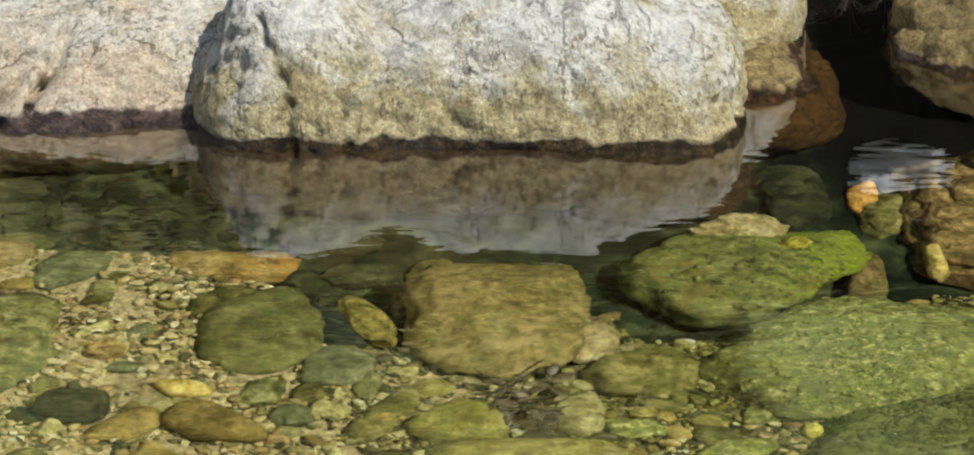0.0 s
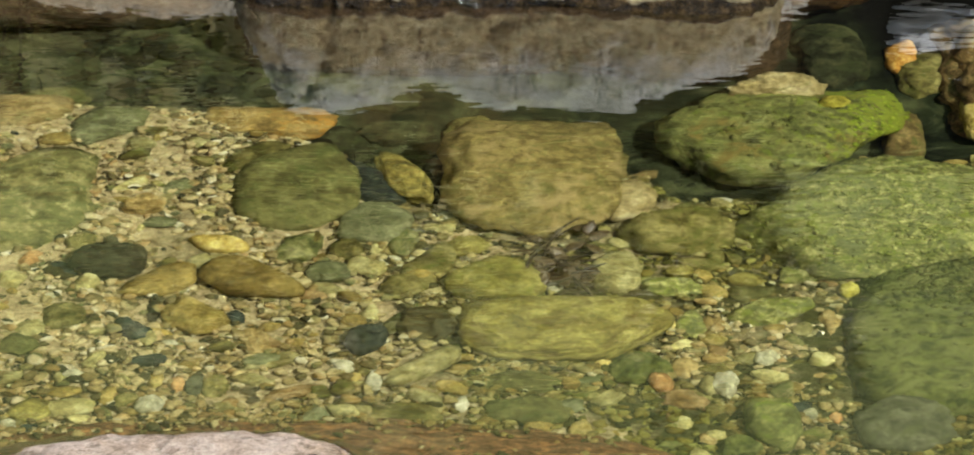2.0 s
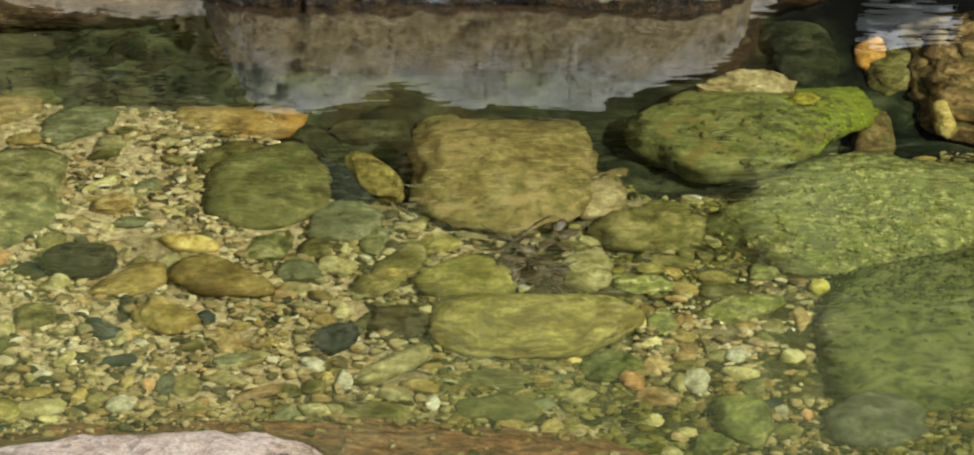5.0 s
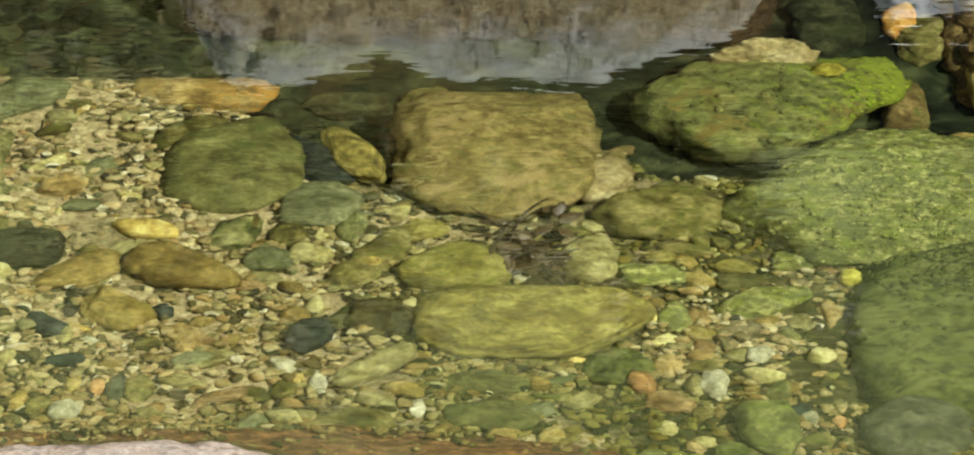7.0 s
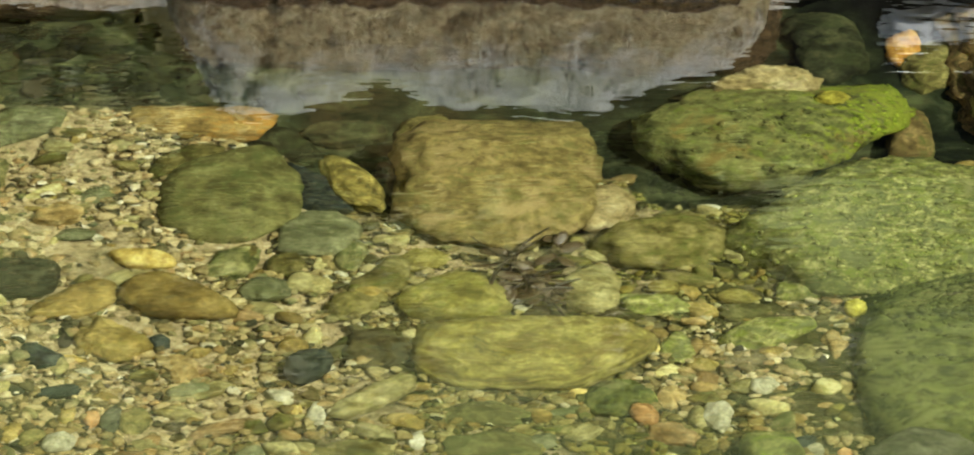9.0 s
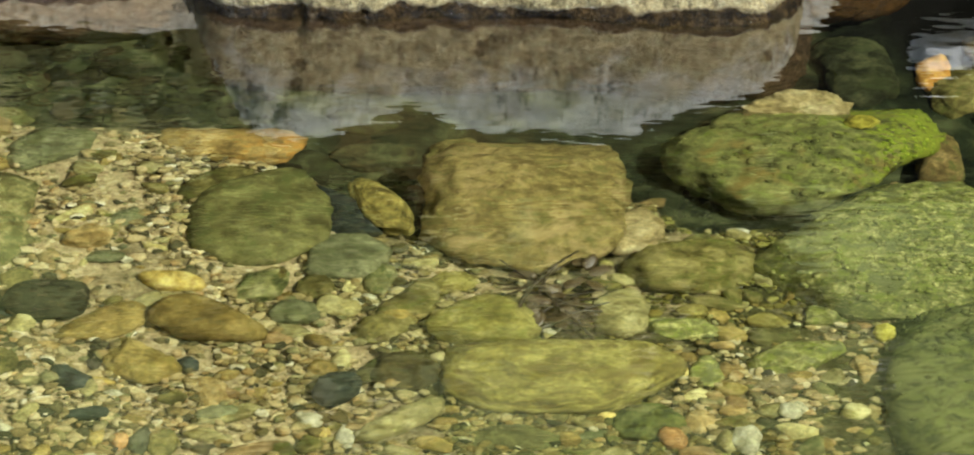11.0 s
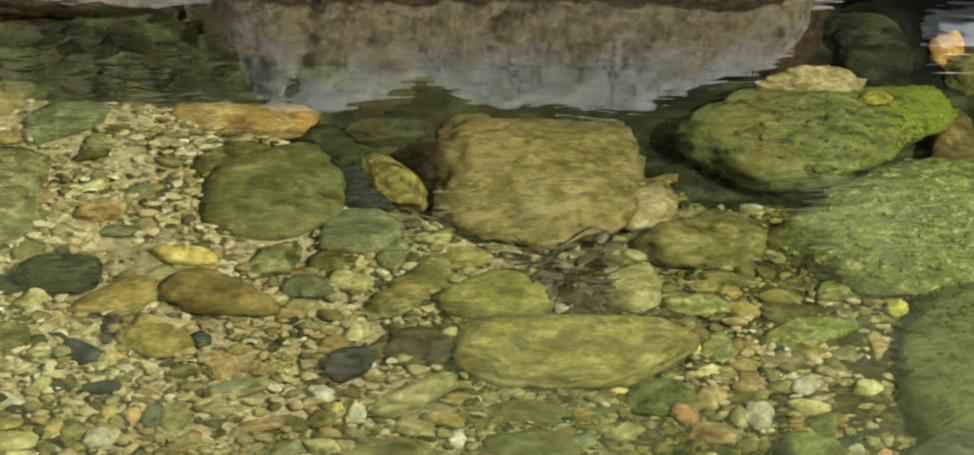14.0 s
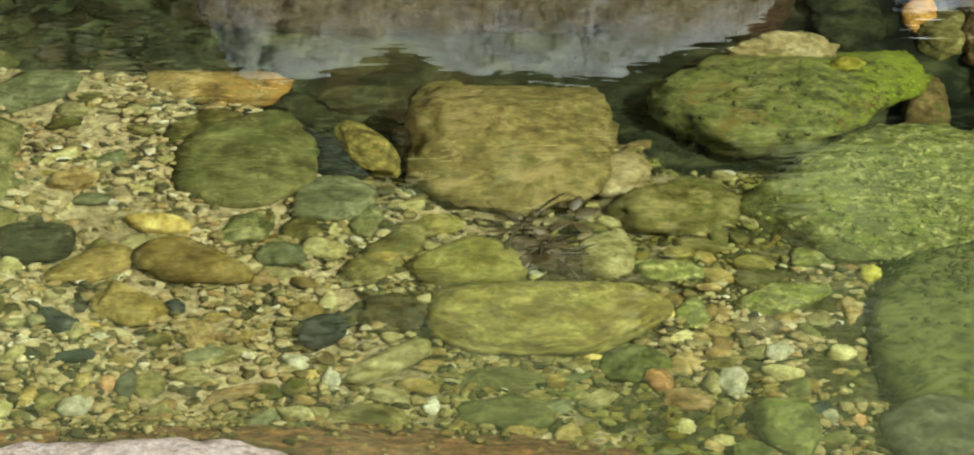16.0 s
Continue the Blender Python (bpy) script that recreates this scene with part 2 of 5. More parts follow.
def ground_material():
    """Sandy bed with grit, channel silt darkened for depth, earth banks with painted shade, added green hillside."""
    m, n, l, b = shader("stream_bed", 0.9, 0.08)
    geo = n.new("ShaderNodeNewGeometry").outputs["Position"]
    xyz = n.new("ShaderNodeSeparateXYZ")
    l.new(geo, xyz.inputs[0])
    grit = noise_node(n, l, geo, 90, 6, 0.75)
    col = ramp(n, l, grit, (0.3, srgb(100, 86, 62)), (0.43, srgb(164, 147, 108)), (0.57, srgb(196, 178, 135)), (0.72, srgb(220, 208, 177)))
    lumps = noise_node(n, l, geo, 26, 5, 0.65)
    col = mix(n, l, 0.75, col, ramp(n, l, lumps, (0.32, (0.26, 0.24, 0.19, 1)), (0.5, (0.5, 0.5, 0.48, 1)), (0.66, (0.74, 0.73, 0.7, 1))), "OVERLAY")
    patch = noise_node(n, l, geo, 4, 6, 0.6, 0.6)
    side = node(n, "ShaderNodeMapRange", **{"From Min": -0.6, "From Max": 0.5, "To Min": -0.08, "To Max": 0.14})
    l.new(xyz.outputs["X"], side.inputs["Value"])
    col = mix(n, l, ramp(n, l, maths(n, l, "ADD", patch, side.outputs[0]), (0.45, GREY0), (0.65, GREY1)), col, ramp(n, l, grit, (0.35, srgb(50, 50, 26)), (0.7, srgb(92, 90, 50))))
    # Channel silt by depth; light lost in deep water is painted into it.
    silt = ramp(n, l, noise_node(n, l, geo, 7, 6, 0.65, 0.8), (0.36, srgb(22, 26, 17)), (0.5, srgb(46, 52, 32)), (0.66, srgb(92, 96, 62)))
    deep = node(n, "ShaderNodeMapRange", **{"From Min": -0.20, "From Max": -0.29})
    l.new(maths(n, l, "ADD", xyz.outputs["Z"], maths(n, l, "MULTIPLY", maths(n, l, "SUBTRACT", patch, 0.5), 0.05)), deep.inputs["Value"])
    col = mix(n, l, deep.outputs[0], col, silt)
    # Shaded hollow at the far right, painted near-black on bed and bank.
    hollow_shade = node(n, "ShaderNodeMapRange", **{"From Min": 0.72, "From Max": 0.86})
    l.new(maths(n, l, "ADD", xyz.outputs["X"], maths(n, l, "MULTIPLY", maths(n, l, "SUBTRACT", patch, 0.5), 0.3)), hollow_shade.inputs["Value"])
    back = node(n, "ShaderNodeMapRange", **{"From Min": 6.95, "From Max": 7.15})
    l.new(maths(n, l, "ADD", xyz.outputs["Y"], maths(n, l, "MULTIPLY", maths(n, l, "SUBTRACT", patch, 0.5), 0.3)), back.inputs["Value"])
    soil = ramp(n, l, noise_node(n, l, geo, 5, 7, 0.7), (0.35, srgb(60, 50, 27)), (0.55, srgb(112, 94, 52)), (0.7, srgb(142, 128, 78)))
    dry = node(n, "ShaderNodeMapRange", **{"From Min": -0.01, "From Max": 0.06})
    l.new(xyz.outputs["Z"], dry.inputs["Value"])
    col = mix(n, l, dry.outputs[0], col, soil)
    col = mix(n, l, maths(n, l, "MULTIPLY", hollow_shade.outputs[0], back.outputs[0]), col, srgb(15, 14, 11))
    # Unseen hillside, added so that its green reflection lifts the dark water.
    wood = ramp(n, l, noise_node(n, l, geo, 0.9, 8, 0.7), (0.35, srgb(92, 104, 58)), (0.5, srgb(132, 140, 88)), (0.65, srgb(162, 166, 116)))
    high = node(n, "ShaderNodeMapRange", **{"From Min": 1.38, "From Max": 1.65})
    l.new(maths(n, l, "ADD", xyz.outputs["Z"], maths(n, l, "MULTIPLY", patch, 0.3)), high.inputs["Value"])
    col = mix(n, l, high.outputs[0], col, wood)
    l.new(col, b.inputs["Base Color"])
    bump(n, l, b, maths(n, l, "ADD", grit, maths(n, l, "MULTIPLY", lumps, 1.5)), 0.8, 0.008)
    return m


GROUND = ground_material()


def boulder_material(name, low, mid, high, top, wet, under, line=0.10, waterline=0.028, seed=0.0, relief=0.020, bleach=0.0):
    """Dry stream boulder: stained flank, pale bleached top, dark wet rim at the water, pits and cracks."""
    m, n, l, b = shader(name, 0.8, 0.25)
    geo = n.new("ShaderNodeNewGeometry").outputs["Position"]
    off = node(n, "ShaderNodeMapping", Location=(seed, seed * 0.7, 0))
    l.new(geo, off.inputs["Vector"])
    p = off.outputs["Vector"]
    xyz = n.new("ShaderNodeSeparateXYZ")
    l.new(geo, xyz.inputs[0])
    big = noise_node(n, l, p, 7, 8, 0.65, 0.5)
    mid_n = noise_node(n, l, p, 34, 6, 0.7, 0.05)
    fine = noise_node(n, l, p, 130, 4, 0.75)
    col = ramp(n, l, mid_n, (0.3, srgb(*low)), (0.5, srgb(*mid)), (0.68, srgb(*high)))
    pale = node(n, "ShaderNodeMapRange", **{"From Min": line - 0.10, "From Max": line + 0.10})
    west = maths(n, l, "MULTIPLY", maths(n, l, "ADD", xyz.outputs["X"], 0.35), -bleach, True)
    rise = maths(n, l, "ADD", xyz.outputs["Z"], west)
    l.new(maths(n, l, "ADD", rise, maths(n, l, "MULTIPLY", maths(n, l, "SUBTRACT", big, 0.5), 0.75)), pale.inputs["Value"])
    tops = ramp(n, l, mid_n, (0.28, srgb(*[v * 0.86 for v in top])), (0.48, srgb(*top)), (0.7, srgb(*[min(255, v * 1.05) for v in top])))
    col = mix(n, l, pale.outputs[0], col, tops)
    lichen = ramp(n, l, noise_node(n, l, p, 15, 8, 0.75, 0.2), (0.60, GREY0), (0.68, GREY1))
    col = mix(n, l, maths(n, l, "MULTIPLY", lichen, 0.3), col, srgb(142, 138, 102))
    grain = ramp(n, l, fine, (0.3, (0.25, 0.25, 0.24, 1)), (0.7, (0.90, 0.90, 0.90, 1)))
    col = mix(n, l, 0.7, col, grain, "OVERLAY")
    hollow = ramp(n, l, noise_node(n, l, p, 20, 7, 0.72, 0.1), (0.36, GREY1), (0.46, GREY0))
    col = mix(n, l, maths(n, l, "MULTIPLY", hollow, 0.2), col, srgb(112, 98, 70))
    tall = node(n, "ShaderNodeMapping", Scale=(1.0, 1.0, 0.42))
    l.new(p, tall.inputs["Vector"])
    pits = ramp(n, l, noise_node(n, l, tall.outputs["Vector"], 64, 4, 0.65, 0.05), (0.40, GREY1), (0.45, GREY0))
    pits = maths(n, l, "MULTIPLY", pits, ramp(n, l, noise_node(n, l, p, 6, 4, 0.6), (0.38, GREY0), (0.54, GREY1)))
    col = mix(n, l, maths(n, l, "MULTIPLY", pits, 0.55), col, srgb(84, 70, 50))
    warp = n.new("ShaderNodeVectorMath")
    warp.operation = "MULTIPLY_ADD"
    wob = node(n, "ShaderNodeTexNoise", Scale=11.0, Detail=4.0)
    l.new(p, wob.inputs["Vector"])
    l.new(wob.outputs["Color"], warp.inputs[0])
    warp.inputs[1].default_value = (0.12, 0.12, 0.12)
    l.new(p, warp.inputs[2])
    cells = node(n, "ShaderNodeTexVoronoi", Scale=8.0)
    cells.feature = "DISTANCE_TO_EDGE"
    l.new(warp.outputs[0], cells.inputs["Vector"])
    line_w = ramp(n, l, cells.outputs["Distance"], (0.012, GREY1), (0.05, GREY0))
    where = ramp(n, l, noise_node(n, l, p, 5, 4, 0.6), (0.50, GREY0), (0.60, GREY1))
    cracks = maths(n, l, "MULTIPLY", line_w, where)
    col = mix(n, l, maths(n, l, "MULTIPLY", cracks, 0.55), col, srgb(86, 74, 54))
    rim = node(n, "ShaderNodeMapRange", **{"From Min": waterline + 0.005, "From Max": waterline - 0.005})
    l.new(maths(n, l, "ADD", xyz.outputs["Z"], maths(n, l, "MULTIPLY", maths(n, l, "SUBTRACT", noise_node(n, l, p, 13, 3, 0.5), 0.5), 0.05)), rim.inputs["Value"])
    wets = ramp(n, l, mid_n, (0.36, srgb(*[v * 0.5 for v in wet])), (0.5, srgb(*[v * 0.8 for v in wet])), (0.64, srgb(*[v * 1.25 for v in wet])))
    col = mix(n, l, rim.outputs[0], col, wets)
    sunk = node(n, "ShaderNodeMapRange", **{"From Min": -0.004, "From Max": -0.022})
    l.new(xyz.outputs["Z"], sunk.inputs["Value"])
    col = mix(n, l, sunk.outputs[0], col, ramp(n, l, mid_n, (0.3, srgb(*[v * 0.62 for v in under])), (0.5, srgb(*under)), (0.7, srgb(*[v * 1.2 for v in under]))))
    l.new(col, b.inputs["Base Color"])
    r = node(n, "ShaderNodeMapRange", **{"To Min": 0.82, "To Max": 0.10})
    l.new(rim.outputs[0], r.inputs["Value"])
    l.new(r.outputs[0], b.inputs["Roughness"])
    shine = node(n, "ShaderNodeMapRange", **{"To Min": 0.25, "To Max": 0.9})
    l.new(rim.outputs[0], shine.inputs["Value"])
    l.new(shine.outputs[0], b.inputs["Specular IOR Level"])
    chips = noise_node(n, l, tall.outputs["Vector"], 92, 5, 0.75, 0.1)
    h = maths(n, l, "ADD", maths(n, l, "MULTIPLY", mid_n, 0.9), maths(n, l, "MULTIPLY", chips, 0.75))
    h = maths(n, l, "ADD", h, maths(n, l, "MULTIPLY", noise_node(n, l, tall.outputs["Vector"], 15, 7, 0.62, 0.1), 0.5))
    flakes = node(n, "ShaderNodeTexVoronoi", Scale=24.0)
    l.new(warp.outputs[0], flakes.inputs["Vector"])
    h = maths(n, l, "ADD", h, maths(n, l, "MULTIPLY", flakes.outputs["Distance"], 0.25))
    h = maths(n, l, "ADD", h, maths(n, l, "MULTIPLY", fine, 0.08))
    h = maths(n, l, "SUBTRACT", h, maths(n, l, "MULTIPLY", hollow, 0.28))
    h = maths(n, l, "SUBTRACT", h, maths(n, l, "MULTIPLY", pits, 0.24))
    h = maths(n, l, "SUBTRACT", h, maths(n, l, "MULTIPLY", cracks, 0.5))
    h = maths(n, l, "ADD", h, maths(n, l, "MULTIPLY", maths(n, l, "MULTIPLY", rim.outputs[0], fine), 1.2))
    bump(n, l, b, h, 1.0, relief)
    return m


BOULDER = boulder_material("bleached_boulder", (150, 136, 98), (194, 178, 134), (215, 201, 160), (241, 238, 225), (92, 74, 46), (100, 78, 58), 0.20, 0.025, 0.0, 0.017, 0.15)
BOULDER_LEFT = boulder_material("pale_boulder", (166, 147, 126), (198, 179, 154), (212, 197, 173), (216, 211, 194), (98, 80, 72), (116, 94, 70), 0.17, 0.028, 3.0, 0.009)
BOULDER_BROWN = boulder_material("brown_boulder", (108, 92, 56), (148, 129, 84), (176, 157, 110), (156, 141, 100), (92, 64, 32), (112, 80, 44), 0.5, 0.02, 6.0, 0.012)
LEDGE = boulder_material("pink_grey_ledge", (140, 116, 92), (166, 142, 118), (188, 166, 142), (202, 182, 168), (110, 84, 56), (118, 92, 60), 0.012, 0.004, 9.0, 0.005)
# White for the added rock whose reflection stands in for bright sky.
SKY_PATCH_ROCK = boulder_material("sky_patch_rock", (226, 224, 220), (238, 236, 232), (244, 242, 240), (248, 248, 248), (98, 80, 60), (100, 80, 60), 0.0, 0.0, 15.0, 0.003)
WET_LEDGE = boulder_material("wet_purple_ledge", (54, 42, 40), (106, 88, 86), (156, 138, 136), (126, 108, 106), (136, 114, 110), (104, 80, 58), 0.3, 0.3, 12.0, 0.02)


def sunk_ledge_material():
    """Rock skin under water: brown silt drawn out by the current in rusty and dark streaks."""
    m, n, l, b = shader("brown_streaked_ledge", 0.85, 0.08)
    geo = n.new("ShaderNodeNewGeometry").outputs["Position"]
    mp = node(n, "ShaderNodeMapping", Scale=(32.0, 50.0, 50.0), Rotation=(0, 0, 0.05))
    l.new(geo, mp.inputs["Vector"])
    streak = noise_node(n, l, mp.outputs["Vector"], 1.0, 7, 0.75, 0.2)
    wide = noise_node(n, l, geo, 6, 5, 0.6, 0.5)
    grit = noise_node(n, l, geo, 120, 4, 0.7)
    col = ramp(n, l, streak, (0.36, srgb(58, 37, 25)), (0.45, srgb(92, 64, 42)), (0.54, srgb(122, 88, 58)), (0.64, srgb(168, 120, 74)))
    col = mix(n, l, ramp(n, l, wide, (0.46, GREY0), (0.66, GREY1)), col, ramp(n, l, streak, (0.35, srgb(92, 70, 46)), (0.65, srgb(132, 106, 76))))
    col = mix(n, l, 0.7, col, ramp(n, l, grit, (0.3, (0.3, 0.3, 0.28, 1)), (0.7, (0.76, 0.76, 0.74, 1))), "OVERLAY")
    l.new(col, b.inputs["Base Color"])
    bump(n, l, b, streak, 0.8, 0.006)
    return m


SUNK_LEDGE = sunk_ledge_material()


def water_material():
    """Clear water: bends the view of the bed, mirrors the banks, small drawn-out ripples."""
    m = bpy.data.materials.new("clear_water")
    m.use_nodes = True
    n, l = m.node_tree.nodes, m.node_tree.links
    n.remove(n["Principled BSDF"])
    geo = n.new("ShaderNodeNewGeometry").outputs["Position"]
    mp = node(n, "ShaderNodeMapping", Scale=(2.0, 5.0, 1.0), Rotation=(0, 0, 0.06))
    l.new(geo, mp.inputs["Vector"])
    a = noise_node(n, l, mp.outputs["Vector"], 1.0, 3, 0.55, 0.6)
    c = noise_node(n, l, mp.outputs["Vector"], 4.5, 2, 0.5, 0.4)
    h = maths(n, l, "ADD", a, maths(n, l, "MULTIPLY", c, 0.16))
    bp = node(n, "ShaderNodeBump", Strength=1.0, Distance=0.0020)
    l.new(h, bp.inputs["Height"])
    see = node(n, "ShaderNodeBsdfRefraction", Color=(0.83, 0.872, 0.775, 1), Roughness=0.0, IOR=1.33)
    gloss = node(n, "ShaderNodeBsdfGlossy", Color=(1, 1, 1, 1), Roughness=0.02)
    fr = node(n, "ShaderNodeFresnel", IOR=1.45)
    for k in (see, gloss, fr):
        l.new(bp.outputs["Normal"], k.inputs["Normal"])
    mx = n.new("ShaderNodeMixShader")
    l.new(maths(n, l, "MULTIPLY", fr.outputs[0], 1.85, True), mx.inputs[0])
    l.new(see.outputs[0], mx.inputs[1])
    l.new(gloss.outputs[0], mx.inputs[2])
    l.new(mx.outputs[0], n["Material Output"].inputs["Surface"])
    return m


WATER = water_material()


def leaf_material(name, dark, light, gloss=0.4, thin=0.0):
    m, n, l, b = shader(name, gloss, 0.5)
    isl = n.new("ShaderNodeNewGeometry").outputs["Random Per Island"]
    tones = ramp(n, l, isl, (0.0, srgb(*dark)), (0.55, srgb(*[0.7 * d + 0.3 * q for d, q in zip(dark, light)])), (0.8, srgb(*light)))
    l.new(tones, b.inputs["Base Color"])
    if thin:
        glow = node(n, "ShaderNodeBsdfTranslucent")
        l.new(tones, glow.inputs["Color"])
        both = n.new("ShaderNodeMixShader")
        both.inputs[0].default_value = thin
        l.new(b.outputs[0], both.inputs[1])
        l.new(glow.outputs[0], both.inputs[2])
        l.new(both.outputs[0], n["Material Output"].inputs["Surface"])
    return m


LEAF = leaf_material("shrub_leaf", (132, 136, 76), (220, 212, 156), thin=0.45)
STEM = leaf_material("dry_stem", (70, 58, 40), (120, 104, 78))
DEBRIS = leaf_material("rotting_leaf", (36, 28, 18), (80, 64, 42))


# ---- shapes ----
def link_mesh(name, verts, faces, material, smooth=True):
    me = bpy.data.meshes.new(name)
    me.from_pydata([tuple(v) for v in verts], [], [tuple(f) for f in faces])
    me.materials.append(material)
    if smooth:
        me.polygons.foreach_set("use_smooth", [True] * len(me.polygons))
    me.update()
    return new(name, me)


BALLS = {}


def ball(sub):
    """A unit ball: places and triangles."""
    if sub not in BALLS:
        bm = bmesh.new()
        bmesh.ops.create_icosphere(bm, subdivisions=sub, radius=1.0)
        bm.verts.ensure_lookup_table()
        BALLS[sub] = (np.array([v.co[:] for v in bm.verts]), np.array([[v.index for v in f.verts] for f in bm.faces]))
        bm.free()
    return BALLS[sub]


def stone_places(sub, p, fac, rough, seed, low=0.74, high=0.97):
    """A stone about one unit in half size: squared ball, a few worn flats, lumps and grain."""
    v, f = ball(sub)
    v = v / (np.abs(v) ** p).sum(1, keepdims=True) ** (1 / p)
    rng = np.random.default_rng(seed)
    for _ in range(fac):
        d = rng.normal(size=3)
        d /= np.linalg.norm(d)
        over = np.maximum(0, v @ d - rng.uniform(low, high))
        v = v - 0.92 * over[:, None] * d
    shift = Vector(rng.uniform(-50, 50, 3))
    lump = np.array([noise.fractal(Vector(q) * 1.3 + shift, 1.0, 2.0, 3) + 0.45 * noise.fractal(Vector(q) * 4.5 + shift, 0.8, 2.1, 4) for q in v])
    v = v * (1 + rough * 1.3 * lump[:, None])
    return v, f


PLACED = []


def clear_of_stones(x, y, part=0.85):
    """Whether a place lies outside the stones set so far."""
    for sx, sy, a, b, c, s in PLACED:
        dx, dy = x - sx, y - sy
        if ((dx * c + dy * s) / a) ** 2 + ((dy * c - dx * s) / b) ** 2 < part:
            return False
    return True


def stone(name, x, y, z, a, b, c, yaw, seed, material, label, p=2.3, fac=5, rough=0.1, sub=3, group="", wedge=0.0, rise=0.0):
    """One stone resting in the bed."""
    v, f = stone_places(sub, p, fac, rough, seed)
    v = v / np.abs(v).max(0)
    v = v * (a, b, c)
    if wedge or rise:
        co, si = math.cos(radians(yaw)), math.sin(radians(yaw))
        wx, wy = v[:, 0] * co - v[:, 1] * si, v[:, 0] * si + v[:, 1] * co
        v[:, 2] *= 1 + rise * wx / np.abs(wx).max()
        wx = wx * (1 + wedge * wy / np.abs(wy).max())
        v[:, 0], v[:, 1] = wx * co + wy * si, wy * co - wx * si
    ob = link_mesh(name, v, f, material)
    ob.matrix_world = pose(x, y, z, 0, 0, yaw)
    PLACED.append((x, y, a, b, math.cos(radians(yaw)), math.sin(radians(yaw))))
    return tagged(ob, label, "pebble" if name == "pebble" else "stone", group)


SIDES = np.arange(8) * math.pi / 4


def rock_places(sub, sides, c, fac, rough, seed, dome, round_):
    """A stone in metres: rounded flats all round (sides, from the east by eighths of a turn), a domed top, worn flats, lumps."""
    u, f = ball(sub)
    d = np.stack([np.cos(SIDES), np.sin(SIDES)])
    g = (np.maximum(0, u[:, :2] @ d / np.array(sides)) ** round_).sum(1) ** (1 / round_)
    v = u / ((g ** dome + (np.abs(u[:, 2]) / c) ** dome) ** (1 / dome))[:, None]
    size = np.array((np.mean(sides), np.mean(sides), c))
    q = v / size
    rng = np.random.default_rng(seed)
    for _ in range(fac):
        n = rng.normal(size=3) * (1, 1, 0.8)
        n /= np.linalg.norm(n)
        over = np.maximum(0, q @ n - rng.uniform(0.72, 0.95) * (q @ n).max())
        q = q - 0.9 * over[:, None] * n
    shift = Vector(rng.uniform(-50, 50, 3))
    lump = np.array([noise.fractal(Vector(p) * 1.4 + shift, 1.0, 2.0, 3) + 0.45 * noise.fractal(Vector(p) * 4.5 + shift, 0.6, 2.1, 6) for p in q])
    q = q * (1 + rough * lump[:, None])
    return q * size, f


def rock(name, x, y, z, c, sides, seed, material, label, dome=2.4, round_=9, fac=6, rough=0.1, sub=4):
    """One stone with its own outline, resting in the bed."""
    v, f = rock_places(sub, sides, c, fac, rough, seed, dome, round_)
    ob = link_mesh(name, v, f, material)
    ob.matrix_world = pose(x, y, z)
    PLACED.append((x + (sides[0] - sides[4]) / 2, y + (sides[2] - sides[6]) / 2, (sides[0] + sides[4]) / 2, (sides[2] + sides[6]) / 2, 1.0, 0.0))
    return tagged(ob, label, "pebble" if name == "pebble" else "stone")


def smooth_step(t):
    t = np.clip(t, 0, 1)
    return t * t * (3 - 2 * t)


def bed_height(x, y):
    """The sand of the stream bed: a gravel shoal, a deep channel under the far boulders, a rise to the near ledge."""
    far = np.interp(x, (-1.2, -0.55, -0.35, -0.26, -0.10, 0.0, 0.30, 0.36, 0.55, 0.62, 1.0), (6.66, 6.58, 6.42, 6.32, 6.12, 6.34, 6.32, 6.20, 6.20, 6.22, 6.40))
    z = -0.15 - 0.02 * np.sin(3 * x + 1.0) - 0.02 * x
    z = z - 0.18 * smooth_step((y - far) / 0.28)
    return z + 0.03 * smooth_step((5.22 - y) / 0.35)


# ---- ground, water ----
def graded(lo, hi, step, out_lo, out_hi):
    """Even steps from lo to hi, growing ones out to the ends."""
    mid = list(np.arange(lo, hi, step))
    up, s, q = [], step, hi
    while q < out_hi:
        up.append(q)
        s *= 1.22
        q += s
    down, s, q = [], step, lo - step
    while q > out_lo:
        down.append(q)
        s *= 1.22
        q -= s
    return np.array(down[::-1] + mid + up + [out_hi])


